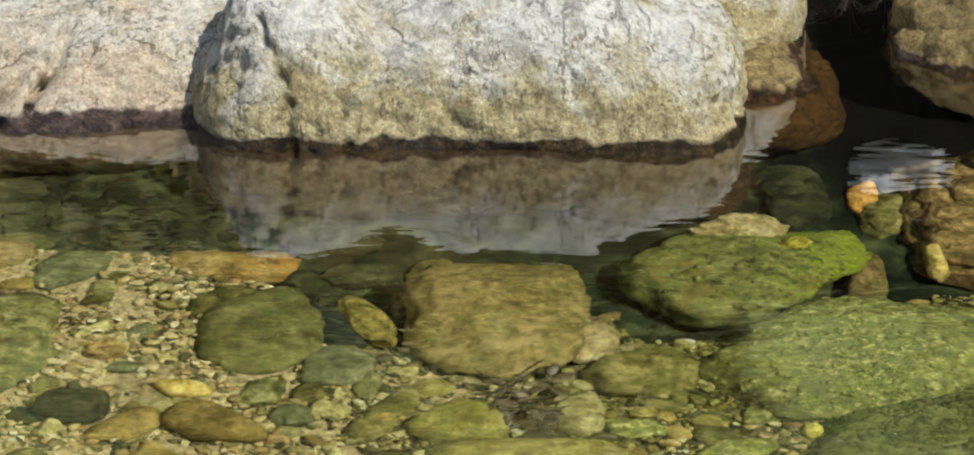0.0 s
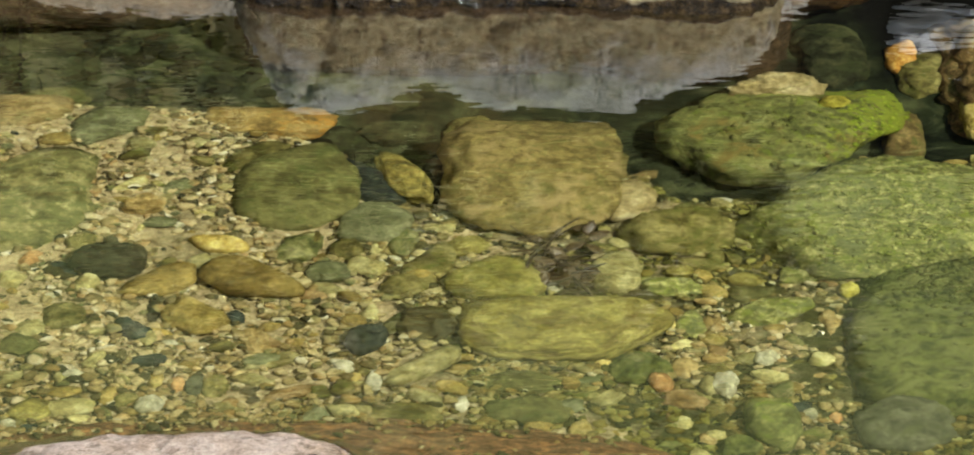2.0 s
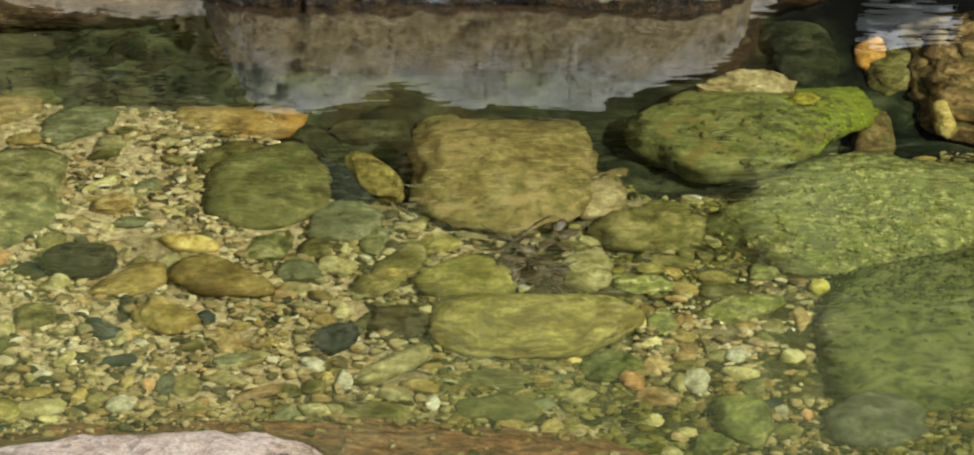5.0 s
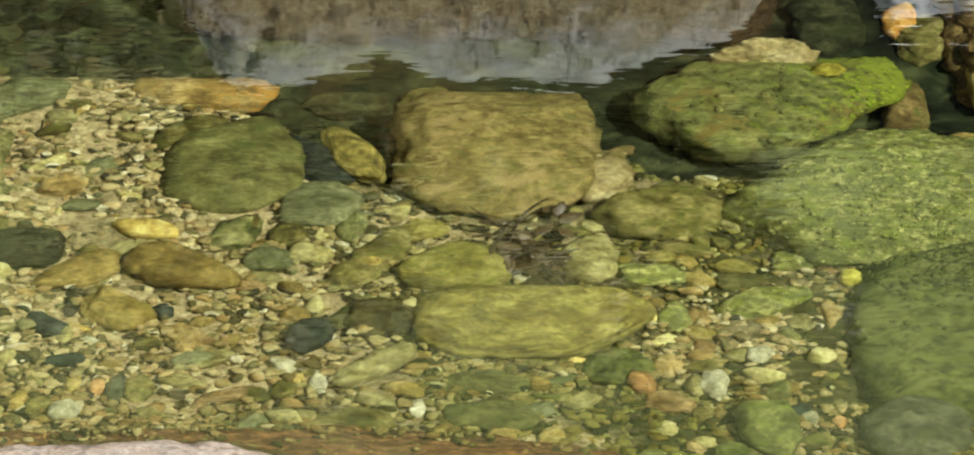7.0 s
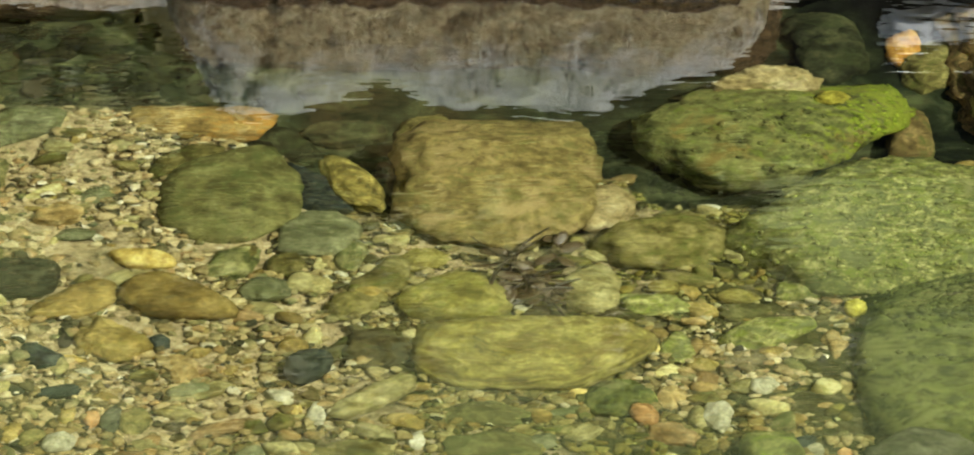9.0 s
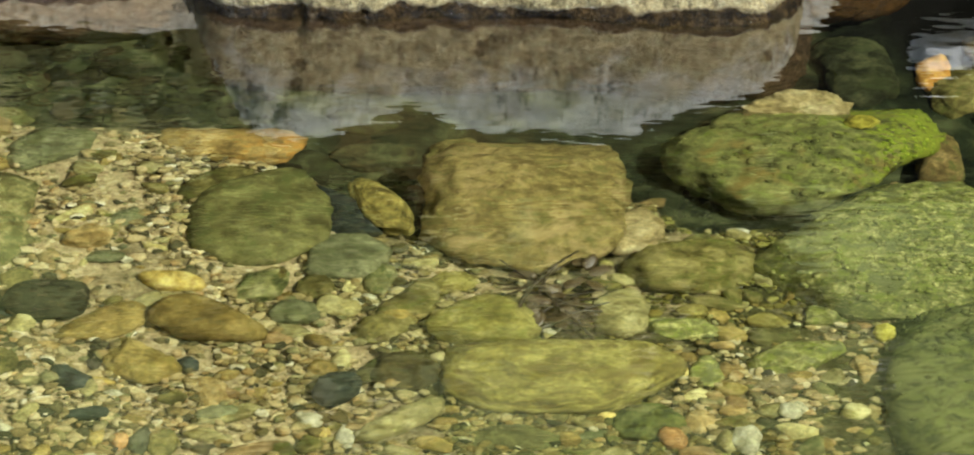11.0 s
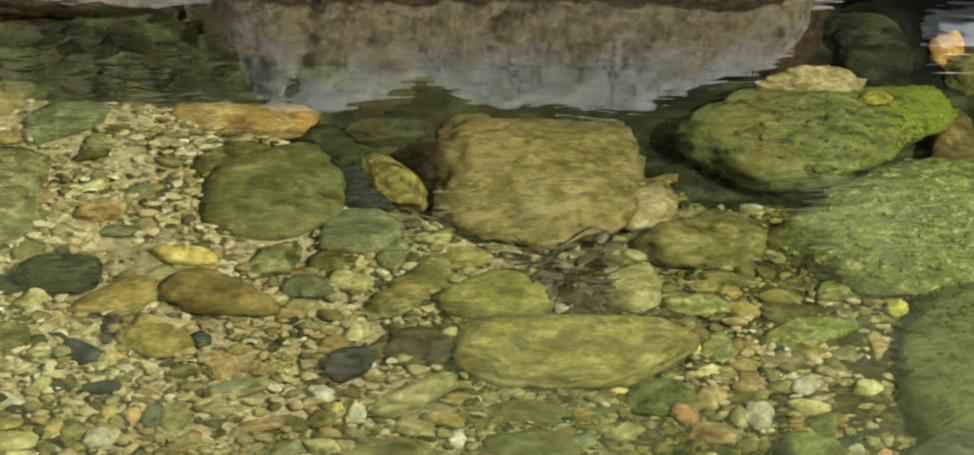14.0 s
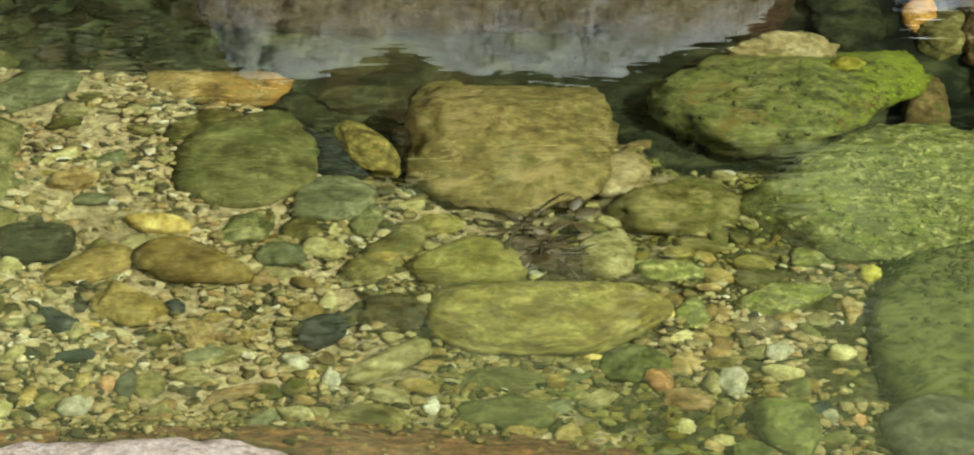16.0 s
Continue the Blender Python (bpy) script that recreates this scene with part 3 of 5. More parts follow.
def build_ground():
    xs, ys = graded(-1.6, 1.8, 0.025, -600, 600), graded(4.7, 9.0, 0.025, -600, 900)
    gx, gy = np.meshgrid(xs, ys)
    z = bed_height(np.clip(gx, -4, 4), gy)
    z = z + smooth_step((4.95 - gy) / 3.0) * 1.25
    # Far bank, then the added hillside that veils the water by reflection.
    z = z + smooth_step((gy - 8.1 - 0.10 * np.sin(gx * 2.1)) / 1.2) * 1.74 + np.maximum(0, np.minimum(gy, 60) - 9.6) * 0.8 + np.maximum(0, gy - 60) * 0.05
    fine = (np.abs(gx) < 4) & (gy > 4) & (gy < 11)
    for i, j in np.argwhere(fine):
        q = Vector((gx[i, j], gy[i, j], 0))
        k = 1.0 if gy[i, j] < 8.0 else 4.0
        z[i, j] += k * (0.02 * noise.fractal(q * 2.5, 1.0, 2.0, 3) + 0.008 * noise.fractal(q * 14, 0.9, 2.0, 3))
    w, h = len(xs), len(ys)
    idx = np.arange(w * h).reshape(h, w)
    faces = np.stack([idx[:-1, :-1], idx[:-1, 1:], idx[1:, 1:], idx[1:, :-1]], -1).reshape(-1, 4)
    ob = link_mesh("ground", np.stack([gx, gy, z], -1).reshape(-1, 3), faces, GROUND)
    tagged(ob, "sandy stream bed, channel silt painted dark for depth, earth banks with painted shade, added green hillside", "ground", kind="structure")


build_ground()
water = link_mesh("water", [(-60, 3.2, 0), (60, 3.2, 0), (60, 9.6, 0), (-60, 9.6, 0)], [(0, 1, 2, 3)], WATER)
water.visible_shadow = False
tagged(water, "clear shallow stream water with faint ripples", "water", kind="structure")


# ---- boulders at the far side ----
def lerp_profile(x, *knots):
    """Smooth heights over x through (x, height) knots."""
    px, ph = [k[0] for k in knots], [k[1] for k in knots]
    return np.interp(x, px, ph)


def boulder(name, centre, half, seed, material, label, p=2.6, fac=0, rough=0.05, sub=6, height=None, grooves=(), yaw=0.0, lean=0.0, flare=0.0, taper=0.0, foot=0.0, foot_from=-9.0, west=0.0):
    """A large rock: squared ball, an uneven crest, grooves along lines of its face (x0, z0, x1, z1, width, depth)."""
    v, f = ball(sub)
    powers = np.array(p if isinstance(p, tuple) else (p, p, p))
    lo, hi = np.full(len(v), 0.9), np.full(len(v), 1.8)
    for _ in range(30):
        r = (lo + hi) / 2
        inside = (np.abs(v * r[:, None]) ** powers).sum(1) < 1
        lo, hi = np.where(inside, r, lo), np.where(inside, hi, r)
    v = v * r[:, None]
    rng = np.random.default_rng(seed)
    for _ in range(fac):
        d = rng.normal(size=3)
        d /= np.linalg.norm(d)
        over = np.maximum(0, v @ d - rng.uniform(0.7, 0.92))
        v = v - 0.75 * over[:, None] * d
    unit = v / np.linalg.norm(v, axis=1, keepdims=True)
    v = v * half
    if height:
        up = np.maximum(0, v[:, 2]) / half[2]
        v[:, 2] = np.where(v[:, 2] > 0, up * height(v[:, 0]), v[:, 2])
    v[:, 1] += lean * np.maximum(0, v[:, 2])
    v[:, 0] *= 1 - taper * np.maximum(0, v[:, 1] + 0.12)
    if west:
        v[:, 0] = np.where(v[:, 0] < 0, v[:, 0] * (1 - west * np.clip(v[:, 2] - 0.13, 0, 0.16)), v[:, 0])
    if flare:
        sunk = np.maximum(0, -centre[2] - v[:, 2] - 0.01)
        v[:, 1] -= flare * np.minimum(sunk, 0.25) * (v[:, 1] < 0.1)
    if foot:
        low = np.clip((0.045 - v[:, 2] - centre[2]) / 0.06, 0, 1)
        v[:, 1] -= foot * low ** 1.5 * (v[:, 1] < 0.1) * smooth_step((v[:, 0] - foot_from) / 0.2)
    shift = Vector(rng.uniform(-50, 50, 3))
    big = np.array([noise.fractal(Vector(q) * 3.0 + shift, 1.0, 2.0, 4) for q in v])
    fine = np.array([noise.fractal(Vector(q) * 16.0 + shift, 0.75, 2.1, 6) for q in v])
    ridge = np.array([abs(noise.noise(Vector(q) * 7.0 - shift)) for q in v])
    bulge = np.array([noise.voronoi(Vector(q) * 6.5 + shift + 0.5 * noise.noise_vector(Vector(q) * 4.0))[0][0] for q in v])
    cut = rough * big + rough * 0.5 * fine - rough * 0.45 * bulge ** 2 - rough * 0.5 * np.maximum(0, 0.12 - ridge) / 0.12 * 0.5
    for x0, z0, x1, z1, width, depth in grooves:
        ax, az = x1 - x0, z1 - z0
        t = np.clip(((v[:, 0] - x0) * ax + (v[:, 2] - z0) * az) / (ax * ax + az * az), 0, 1)
        wob = 0.02 * np.array([noise.noise(Vector(q) * 9) for q in v])
        gap = np.hypot(v[:, 0] + wob - x0 - t * ax, v[:, 2] - z0 - t * az)
        cut = cut - depth * np.exp(-((gap / width) ** 2)) * (v[:, 1] < 0.1)
    if west:
        cut = cut * (1 - 0.55 * smooth_step((-0.36 - v[:, 0]) / 0.06) * smooth_step((0.22 - v[:, 2]) / 0.06))
    v = v + unit * cut[:, None]
    ob = link_mesh(name, v, f, material)
    ob.matrix_world = pose(*centre, 0, 0, yaw)
    return tagged(ob, label, "boulder")


boulder("boulder", (0.020, 7.56, -0.06), (0.635, 0.42, 0.40), 3, BOULDER, "bleached grey-white boulder with tan stained flank and wet foot", p=(14.0, 2.8, 3.2), rough=0.030, flare=0.5, taper=0.35, foot=0.05, foot_from=0.15, west=0.6,
        height=lambda x: 0.06 + lerp_profile(x, (-0.7, 0.36), (-0.42, 0.38), (-0.3, 0.33), (-0.2, 0.29), (-0.08, 0.33), (0.1, 0.36), (0.28, 0.34), (0.38, 0.30), (0.5, 0.27), (0.6, 0.22), (0.7, 0.15)),
        grooves=((-0.395, 0.0, -0.40, 0.17, 0.009, 0.045), (-0.40, 0.17, -0.47, 0.34, 0.009, 0.03), (-0.52, 0.16, -0.50, 0.26, 0.008, 0.012), (-0.40, 0.16, -0.33, 0.10, 0.010, 0.014), (-0.36, 0.03, -0.34, 0.09, 0.008, 0.014), (-0.28, 0.02, -0.27, 0.08, 0.008, 0.012)), sub=7)
boulder("boulder", (-1.10, 7.67, -0.08), (0.78, 0.42, 0.30), 8, BOULDER_LEFT, "low pale pinkish boulder sloping into the water", p=(4.0, 2.3, 2.3), rough=0.03, foot=0.03,
        height=lambda x: 0.08 + lerp_profile(x, (-0.7, 0.02), (-0.35, 0.06), (-0.15, 0.12), (0.1, 0.19), (0.5, 0.24)), lean=0.3,
        grooves=((0.12, 0.12, 0.16, 0.17, 0.012, 0.06), (0.16, 0.17, 0.20, 0.24, 0.012, 0.06), (0.06, 0.13, 0.10, 0.17, 0.011, 0.05), (0.02, 0.02, 0.06, 0.09, 0.012, 0.05)), sub=7)
boulder("boulder", (0.475, 8.03, -0.05), (0.38, 0.35, 0.42), 21, BOULDER, "smaller pale boulder behind the large one", p=2.8, rough=0.03, sub=5)
boulder("boulder", (1.49, 7.97, -0.12), (0.48, 0.45, 0.36), 33, BOULDER_BROWN, "rough brown boulder at the foot of the bank", p=2.5, fac=2, rough=0.035, sub=6)
boulder("boulder", (0.70, 7.66, -0.166), (0.195, 0.30, 0.21), 41, BOULDER_BROWN, "brown boulder barely rising out of the water", p=2.5, rough=0.03, sub=5)
# Added out of view: mirrored in the water as a gap of sky.
boulder("pale_rock", (1.205, 8.90, 0.73), (0.145, 0.12, 0.075), 63, SKY_PATCH_ROCK, "white rock added out of view, its reflection standing in for sky", p=4.0, rough=0.03, sub=5, lean=0.8, yaw=12)
boulder("pale_rock", (0.665, 7.73, 0.0), (0.055, 0.07, 0.06), 64, BOULDER, "small pale rock wedged between two boulders", p=2.4, rough=0.02, sub=4)
# near ledge
boulder("rock_ledge", (-0.53, 4.85, -0.11), (0.385, 0.345, 0.140), 52, LEDGE, "flat pinkish-grey ledge rising out of the shallows", p=(4.0, 4.0, 3.4), rough=0.012, sub=6)
boulder("rock_ledge", (-0.28, 4.818, -0.115), (0.25, 0.27, 0.162), 53, WET_LEDGE, "dark purple-brown wet edge of the ledge", p=(3.2, 3.2, 3.2), rough=0.02, sub=6, yaw=18)
boulder("rock_ledge", (-0.36, 4.82, -0.19), (0.80, 0.50, 0.165), 57, SUNK_LEDGE, "brown algae-stained ledge just under the water", p=(3.0, 3.0, 3.0), rough=0.02, sub=6)

# ---- stones of the bed ----
rock("river_stone", 0.065, 6.388, -0.125, 0.086, (0.175, 0.298, 0.244, 0.233, 0.177, 0.253, 0.398, 0.264), 11, BROWN, "large squarish ochre-brown stone lying on the stream bed", 2.35, 12, 4, 0.115, 5)
MOSSY_STONE = rock("river_stone", 0.591, 6.694, -0.290, 0.098, (0.268, 0.365, 0.278, 0.223, 0.272, 0.248, 0.210, 0.175), 12, MOSSY, "long dark stone coated in bright green algae under water", 2.35, 12, 4, 0.1265, 5)
rock("river_stone", 0.859, 6.737, -0.310, 0.057, (0.034, 0.076, 0.118, 0.062, 0.054, 0.158, 0.159, 0.157), 13, TANMOSS, "blunt tan stone behind the algae-covered boulder", 2.35, 9, 6, 0.138, 4)
rock("river_stone", 0.594, 6.905, -0.265, 0.082, (0.127, 0.095, 0.067, 0.057, 0.134, 0.163, 0.051, 0.073), 14, TANLIGHT, "pale tan stone ridge leaning on a mossy boulder", 2.2, 8, 9, 0.23, 5)
SLAB = rock("river_stone", 0.781, 6.121, -0.130, 0.082, (0.296, 0.451, 0.305, 0.261, 0.331, 0.356, 0.215, 0.221), 15, OLIVE, "broad flat pale-green algae-coated slab of rock", 2.35, 8, 5, 0.138, 5)
FURRED_STONE = rock("river_stone", 0.869, 5.869, -0.140, 0.046, (0.229, 0.262, 0.182, 0.140, 0.220, 0.492, 0.624, 0.366), 16, DARKGREEN, "big dark green algae-furred boulder under water", 2.2, 8, 2, 0.24, 5)
rock("river_stone", 0.690, 5.304, -0.150, 0.041, (0.131, 0.142, 0.118, 0.110, 0.069, 0.091, 0.068, 0.090), 17, GREY, "dark grey rounded stone with silt on top", 2.3, 8, 5, 0.138, 4)
rock("river_stone", 0.471, 5.315, -0.150, 0.045, (0.057, 0.111, 0.099, 0.089, 0.044, 0.046, 0.087, 0.074), 18, MOSSY, "small stone with a thick green algae coat", 2.35, 10, 5, 0.115, 4)
rock("river_stone", 0.341, 6.122, -0.155, 0.053, (0.136, 0.119, 0.106, 0.088, 0.123, 0.117, 0.107, 0.124), 19, OLIVEBROWN, "flat olive-brown stone half buried in gravel", 2.3, 8, 6, 0.138, 4)
rock("river_stone", 0.262, 6.241, -0.160, 0.049, (0.048, 0.077, 0.132, 0.087, 0.046, 0.107, 0.083, 0.042), 20, TANLIGHT, "pale sandy-tan broken stone", 2.35, 14, 5, 0.184, 4)
rock("river_stone", 0.121, 5.714, -0.150, 0.051, (0.255, 0.165, 0.087, 0.259, 0.198, 0.188, 0.148, 0.150), 21, YELLOWOLIVE, "long yellow-olive slab with layered grain", 2.9, 14, 5, 0.0805, 5)
rock("river_stone", -0.014, 5.884, -0.135, 0.049, (0.099, 0.092, 0.095, 0.067, 0.088, 0.110, 0.074, 0.118), 22, YELLOWROUND, "rounded yellow-olive stone above the long slab", 2.3, 8, 4, 0.092, 4)
rock("river_stone", -0.398, 6.264, -0.125, 0.051, (0.120, 0.229, 0.254, 0.183, 0.131, 0.158, 0.216, 0.140), 23, DARKOLIVE, "smooth dark olive rounded boulder on tan gravel", 2.3, 8, 2, 0.069, 5)
rock("river_stone", -0.482, 6.414, -0.120, 0.025, (0.058, 0.091, 0.093, 0.068, 0.075, 0.095, 0.079, 0.008), 24, OLIVEBROWN, "small olive stone tucked against the dark boulder", 2.35, 8, 6, 0.115, 4)
rock("river_stone", -0.253, 6.128, -0.140, 0.029, (0.091, 0.098, 0.132, 0.082, 0.062, 0.147, 0.078, 0.089), 25, TEAL, "flat grey-green stone against the dark boulder", 2.35, 8, 6, 0.115, 4)
stone("river_stone", -0.186, 6.316, -0.118, 0.150, 0.046, 0.032, -70, 26, YELLOWSTRIPE, "leaf-shaped yellow striped stone leaning in the gap", p=2.1, fac=4, rough=0.1, sub=4)
rock("river_stone", -0.478, 6.596, -0.142, 0.045, (0.168, 0.155, 0.104, 0.156, 0.169, 0.100, 0.036, 0.113), 27, ORANGE, "long tan stone with a rusty orange end", 2.35, 10, 8, 0.1495, 5)
rock("river_stone", -0.970, 6.172, -0.100, 0.061, (0.164, 0.295, 0.288, 0.160, 0.119, 0.157, 0.233, 0.190), 28, GREENSTREAK, "big flat stone mottled with green algae", 2.35, 8, 7, 0.138, 5)
rock("river_stone", -0.808, 6.565, -0.105, 0.029, (0.080, 0.125, 0.104, 0.086, 0.082, 0.146, 0.124, 0.044), 29, TEAL, "grey-green flat stone at the edge of deep water", 2.35, 9, 7, 0.115, 4)
rock("river_stone", -1.006, 6.658, -0.110, 0.037, (0.121, 0.134, 0.069, 0.096, 0.109, 0.126, 0.090, 0.102), 30, TAN, "tan flat stone at the edge of deep water", 2.35, 9, 9, 0.161, 4)
stone("pebble", -0.909, 6.505, -0.106, 0.044, 0.032, 0.021, 0, 31, BROWNFLAT, "brown flat stone by a gravel patch", p=2.3, fac=15, rough=0.12, sub=3)
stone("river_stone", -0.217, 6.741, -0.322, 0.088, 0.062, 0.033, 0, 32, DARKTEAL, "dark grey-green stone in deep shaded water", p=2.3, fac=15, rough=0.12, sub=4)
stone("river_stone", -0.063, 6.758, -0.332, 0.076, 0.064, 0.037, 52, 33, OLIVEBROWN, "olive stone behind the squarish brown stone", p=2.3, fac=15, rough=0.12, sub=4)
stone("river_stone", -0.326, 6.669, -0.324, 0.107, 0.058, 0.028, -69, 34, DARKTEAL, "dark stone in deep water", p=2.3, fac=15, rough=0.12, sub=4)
# Dark shape added for the shade along the brown stone's left side.
stone("river_stone", -0.131, 6.463, -0.331, 0.190, 0.039, 0.012, 90, 35, BLACK, "dark stone shape added for the shaded gap beside the squarish brown stone", p=2.3, fac=15, rough=0.12, sub=4)
rock("river_stone", 0.892, 7.151, -0.335, 0.029, (0.040, 0.129, 0.125, 0.063, 0.032, 0.117, 0.129, 0.056), 36, GOLDEN, "rusty orange stone in deep water", 2.35, 9, 6, 0.138, 4)
rock("river_stone", 0.749, 7.178, -0.340, 0.045, (0.066, 0.115, 0.139, 0.092, 0.074, 0.151, 0.196, 0.136), 37, DARKTEAL, "dark olive stone in deep water", 2.35, 8, 5, 0.115, 5)
rock("river_stone", 0.929, 7.042, -0.340, 0.037, (0.090, 0.182, 0.227, 0.102, 0.055, 0.118, 0.137, 0.063), 38, OLIVEBROWN, "brown stone in deep water", 2.35, 9, 6, 0.138, 5)
LAYERED_ROCK = new("layered_rock")
LAYERED_ROCK.location = (1.22, 7.05, -0.35)
tagged(LAYERED_ROCK, "layered yellow-brown rock stepping up at the foot of the bank", "rock")
for k, (west, south, top) in enumerate(((0.975, 6.64, -0.285), (1.005, 6.73, -0.26), (1.02, 6.82, -0.235), (1.07, 6.93, -0.215), (1.115, 7.03, -0.19))):
    hx, hy = (1.50 - west) / 2, (7.36 - south) / 2
    rng = np.random.default_rng(390 + k)
    slant = (hx + hy) * 0.70 * rng.uniform(0.84, 0.98, 4)
    v, f = rock_places(5, (hx, slant[0], hy, slant[1], hx, slant[2], hy, slant[3]), 0.036, 12, 0.16, 390 + k, 5.0, 16)
    layer = link_mesh("layer", v + np.array((1.50 - hx - 1.22, 7.36 - hy - 7.05, top - 0.036 + 0.35)), f, LAYERED)
    layer.parent = LAYERED_ROCK
PLACED.append((1.22, 7.05, 0.27, 0.40, 1.0, 0.0))
rock("river_stone", 1.012, 6.710, -0.300, 0.045, (0.017, 0.167, 0.189, 0.129, 0.027, 0.033, 0.022, 0.009), 40, YELLOW, "layered tan stone in shaded water", 2.35, 9, 8, 0.1725, 5)
rock("river_stone", -0.739, 5.919, -0.085, 0.039, (0.071, 0.080, 0.060, 0.078, 0.080, 0.073, 0.071, 0.089), 41, DARK, "smooth dark grey-green oblong pebble", 2.35, 10, 3, 0.0575, 4)
rock("river_stone", -0.539, 6.007, -0.106, 0.025, (0.064, 0.041, 0.033, 0.060, 0.085, 0.036, 0.033, 0.067), 42, YELLOW, "bright yellow oval pebble on gravel", 2.3, 8, 3, 0.0575, 4)
rock("river_stone", -0.472, 5.859, -0.100, 0.041, (0.111, 0.050, 0.087, 0.118, 0.105, 0.074, 0.074, 0.132), 43, BROWNFLAT, "long brown pebble with a pointed end", 2.35, 9, 5, 0.069, 4)
rock("river_stone", -0.645, 5.842, -0.110, 0.025, (0.096, 0.107, 0.089, 0.041, 0.100, 0.103, 0.054, 0.059), 44, BROWNFLAT, "slanting flat brown stone", 2.35, 10, 8, 0.115, 4)
rock("river_stone", -0.574, 5.715, -0.113, 0.034, (0.079, 0.045, 0.119, 0.120, 0.046, 0.058, 0.106, 0.093), 45, TANYELLOW, "lumpy yellow-tan stone on the stream bed", 2.35, 9, 11, 0.1725, 4)
rock("river_stone", -0.666, 5.640, -0.112, 0.021, (0.037, 0.028, 0.074, 0.073, 0.040, 0.024, 0.044, 0.048), 46, BLACK, "dark grey pebble on the stream bed", 2.35, 9, 6, 0.115, 4)
stone("pebble", -0.625, 5.642, -0.118, 0.034, 0.018, 0.014, -14, 47, YELLOW, "thin yellow pebble on the stream bed", p=2.3, fac=15, rough=0.12, sub=3)
stone("pebble", -0.596, 5.599, -0.120, 0.025, 0.018, 0.014, -20, 48, WHITE, "small whitish pebble on the stream bed", p=2.3, fac=15, rough=0.12, sub=3)
stone("pebble", -0.627, 5.534, -0.117, 0.040, 0.025, 0.016, 6, 49, BLACK, "flat dark grey pebble", p=2.3, fac=15, rough=0.12, sub=3)
rock("river_stone", -0.239, 5.638, -0.130, 0.028, (0.036, 0.052, 0.045, 0.041, 0.043, 0.060, 0.080, 0.040), 50, BLACK, "round blackish pebble on the stream bed", 2.35, 8, 5, 0.092, 4)
stone("pebble", -0.284, 5.536, -0.142, 0.030, 0.022, 0.018, -32, 51, WHITE, "whitish oval pebble on the stream bed", p=2.3, fac=15, rough=0.12, sub=3)
stone("pebble", -0.224, 5.482, -0.148, 0.038, 0.018, 0.015, 90, 52, WHITE, "white quartz pebble on the stream bed", p=2.3, fac=15, rough=0.12, sub=3)
stone("pebble", -0.257, 5.495, -0.146, 0.019, 0.012, 0.010, 90, 53, YELLOW, "tiny yellow pebble on the stream bed", p=2.3, fac=15, rough=0.12, sub=3)
rock("river_stone", -0.142, 5.525, -0.140, 0.025, (0.073, 0.134, 0.111, 0.029, 0.063, 0.097, 0.085, 0.026), 54, TANOLIVE, "pale olive wedge-shaped stone", 2.35, 10, 8, 0.115, 4)
stone("pebble", -0.084, 5.465, -0.157, 0.038, 0.024, 0.017, -37, 55, TANYELLOW, "tan flat pebble on the stream bed", p=2.3, fac=15, rough=0.12, sub=3)
stone("pebble", -0.068, 5.407, -0.159, 0.030, 0.016, 0.013, 90, 56, WHITE, "white quartz pebble on the stream bed", p=2.3, fac=15, rough=0.12, sub=3)
stone("pebble", -0.134, 5.428, -0.154, 0.046, 0.022, 0.016, -34, 57, TANOLIVE, "pale flat pebble on the stream bed", p=2.3, fac=15, rough=0.12, sub=3)
stone("river_stone", -0.173, 5.352, -0.149, 0.075, 0.045, 0.024, 6, 58, OLIVEBROWN, "flat olive stone on the stream bed", p=2.3, fac=15, rough=0.12, sub=4)
stone("river_stone", 0.403, 5.477, -0.157, 0.050, 0.025, 0.022, 90, 59, WHITE, "bright white quartz pebble", p=2.3, fac=15, rough=0.12, sub=4)
stone("pebble", 0.287, 5.492, -0.158, 0.043, 0.024, 0.021, -82, 60, ORANGEPEB, "angular orange pebble on the stream bed", p=2.3, fac=15, rough=0.12, sub=3)
stone("pebble", 0.484, 5.582, -0.156, 0.031, 0.025, 0.020, 90, 61, WHITE, "pale grey-white pebble on the stream bed", p=2.3, fac=15, rough=0.12, sub=3)
stone("pebble", 0.584, 5.570, -0.153, 0.029, 0.025, 0.020, 71, 62, PALEYELLOW, "pale yellow pebble on the stream bed", p=2.3, fac=15, rough=0.12, sub=3)
stone("pebble", 0.660, 5.853, -0.152, 0.031, 0.023, 0.018, 90, 63, BRIGHTYELLOW, "bright yellow-green pebble on the stream bed", p=2.3, fac=15, rough=0.12, sub=3)
rock("river_stone", 0.507, 5.763, -0.161, 0.030, (0.091, 0.109, 0.066, 0.052, 0.107, 0.104, 0.051, 0.039), 64, OLIVE, "flat pale olive stone", 2.35, 9, 8, 0.115, 4)
stone("pebble", -0.234, 5.932, -0.136, 0.030, 0.024, 0.019, 80, 65, PALEYELLOW, "pale rounded pebble on the stream bed", p=2.3, fac=15, rough=0.12, sub=3)
stone("river_stone", -0.185, 6.056, -0.148, 0.065, 0.030, 0.021, 88, 66, MOTTLED, "pale stone mottled with green", p=2.3, fac=15, rough=0.12, sub=4)
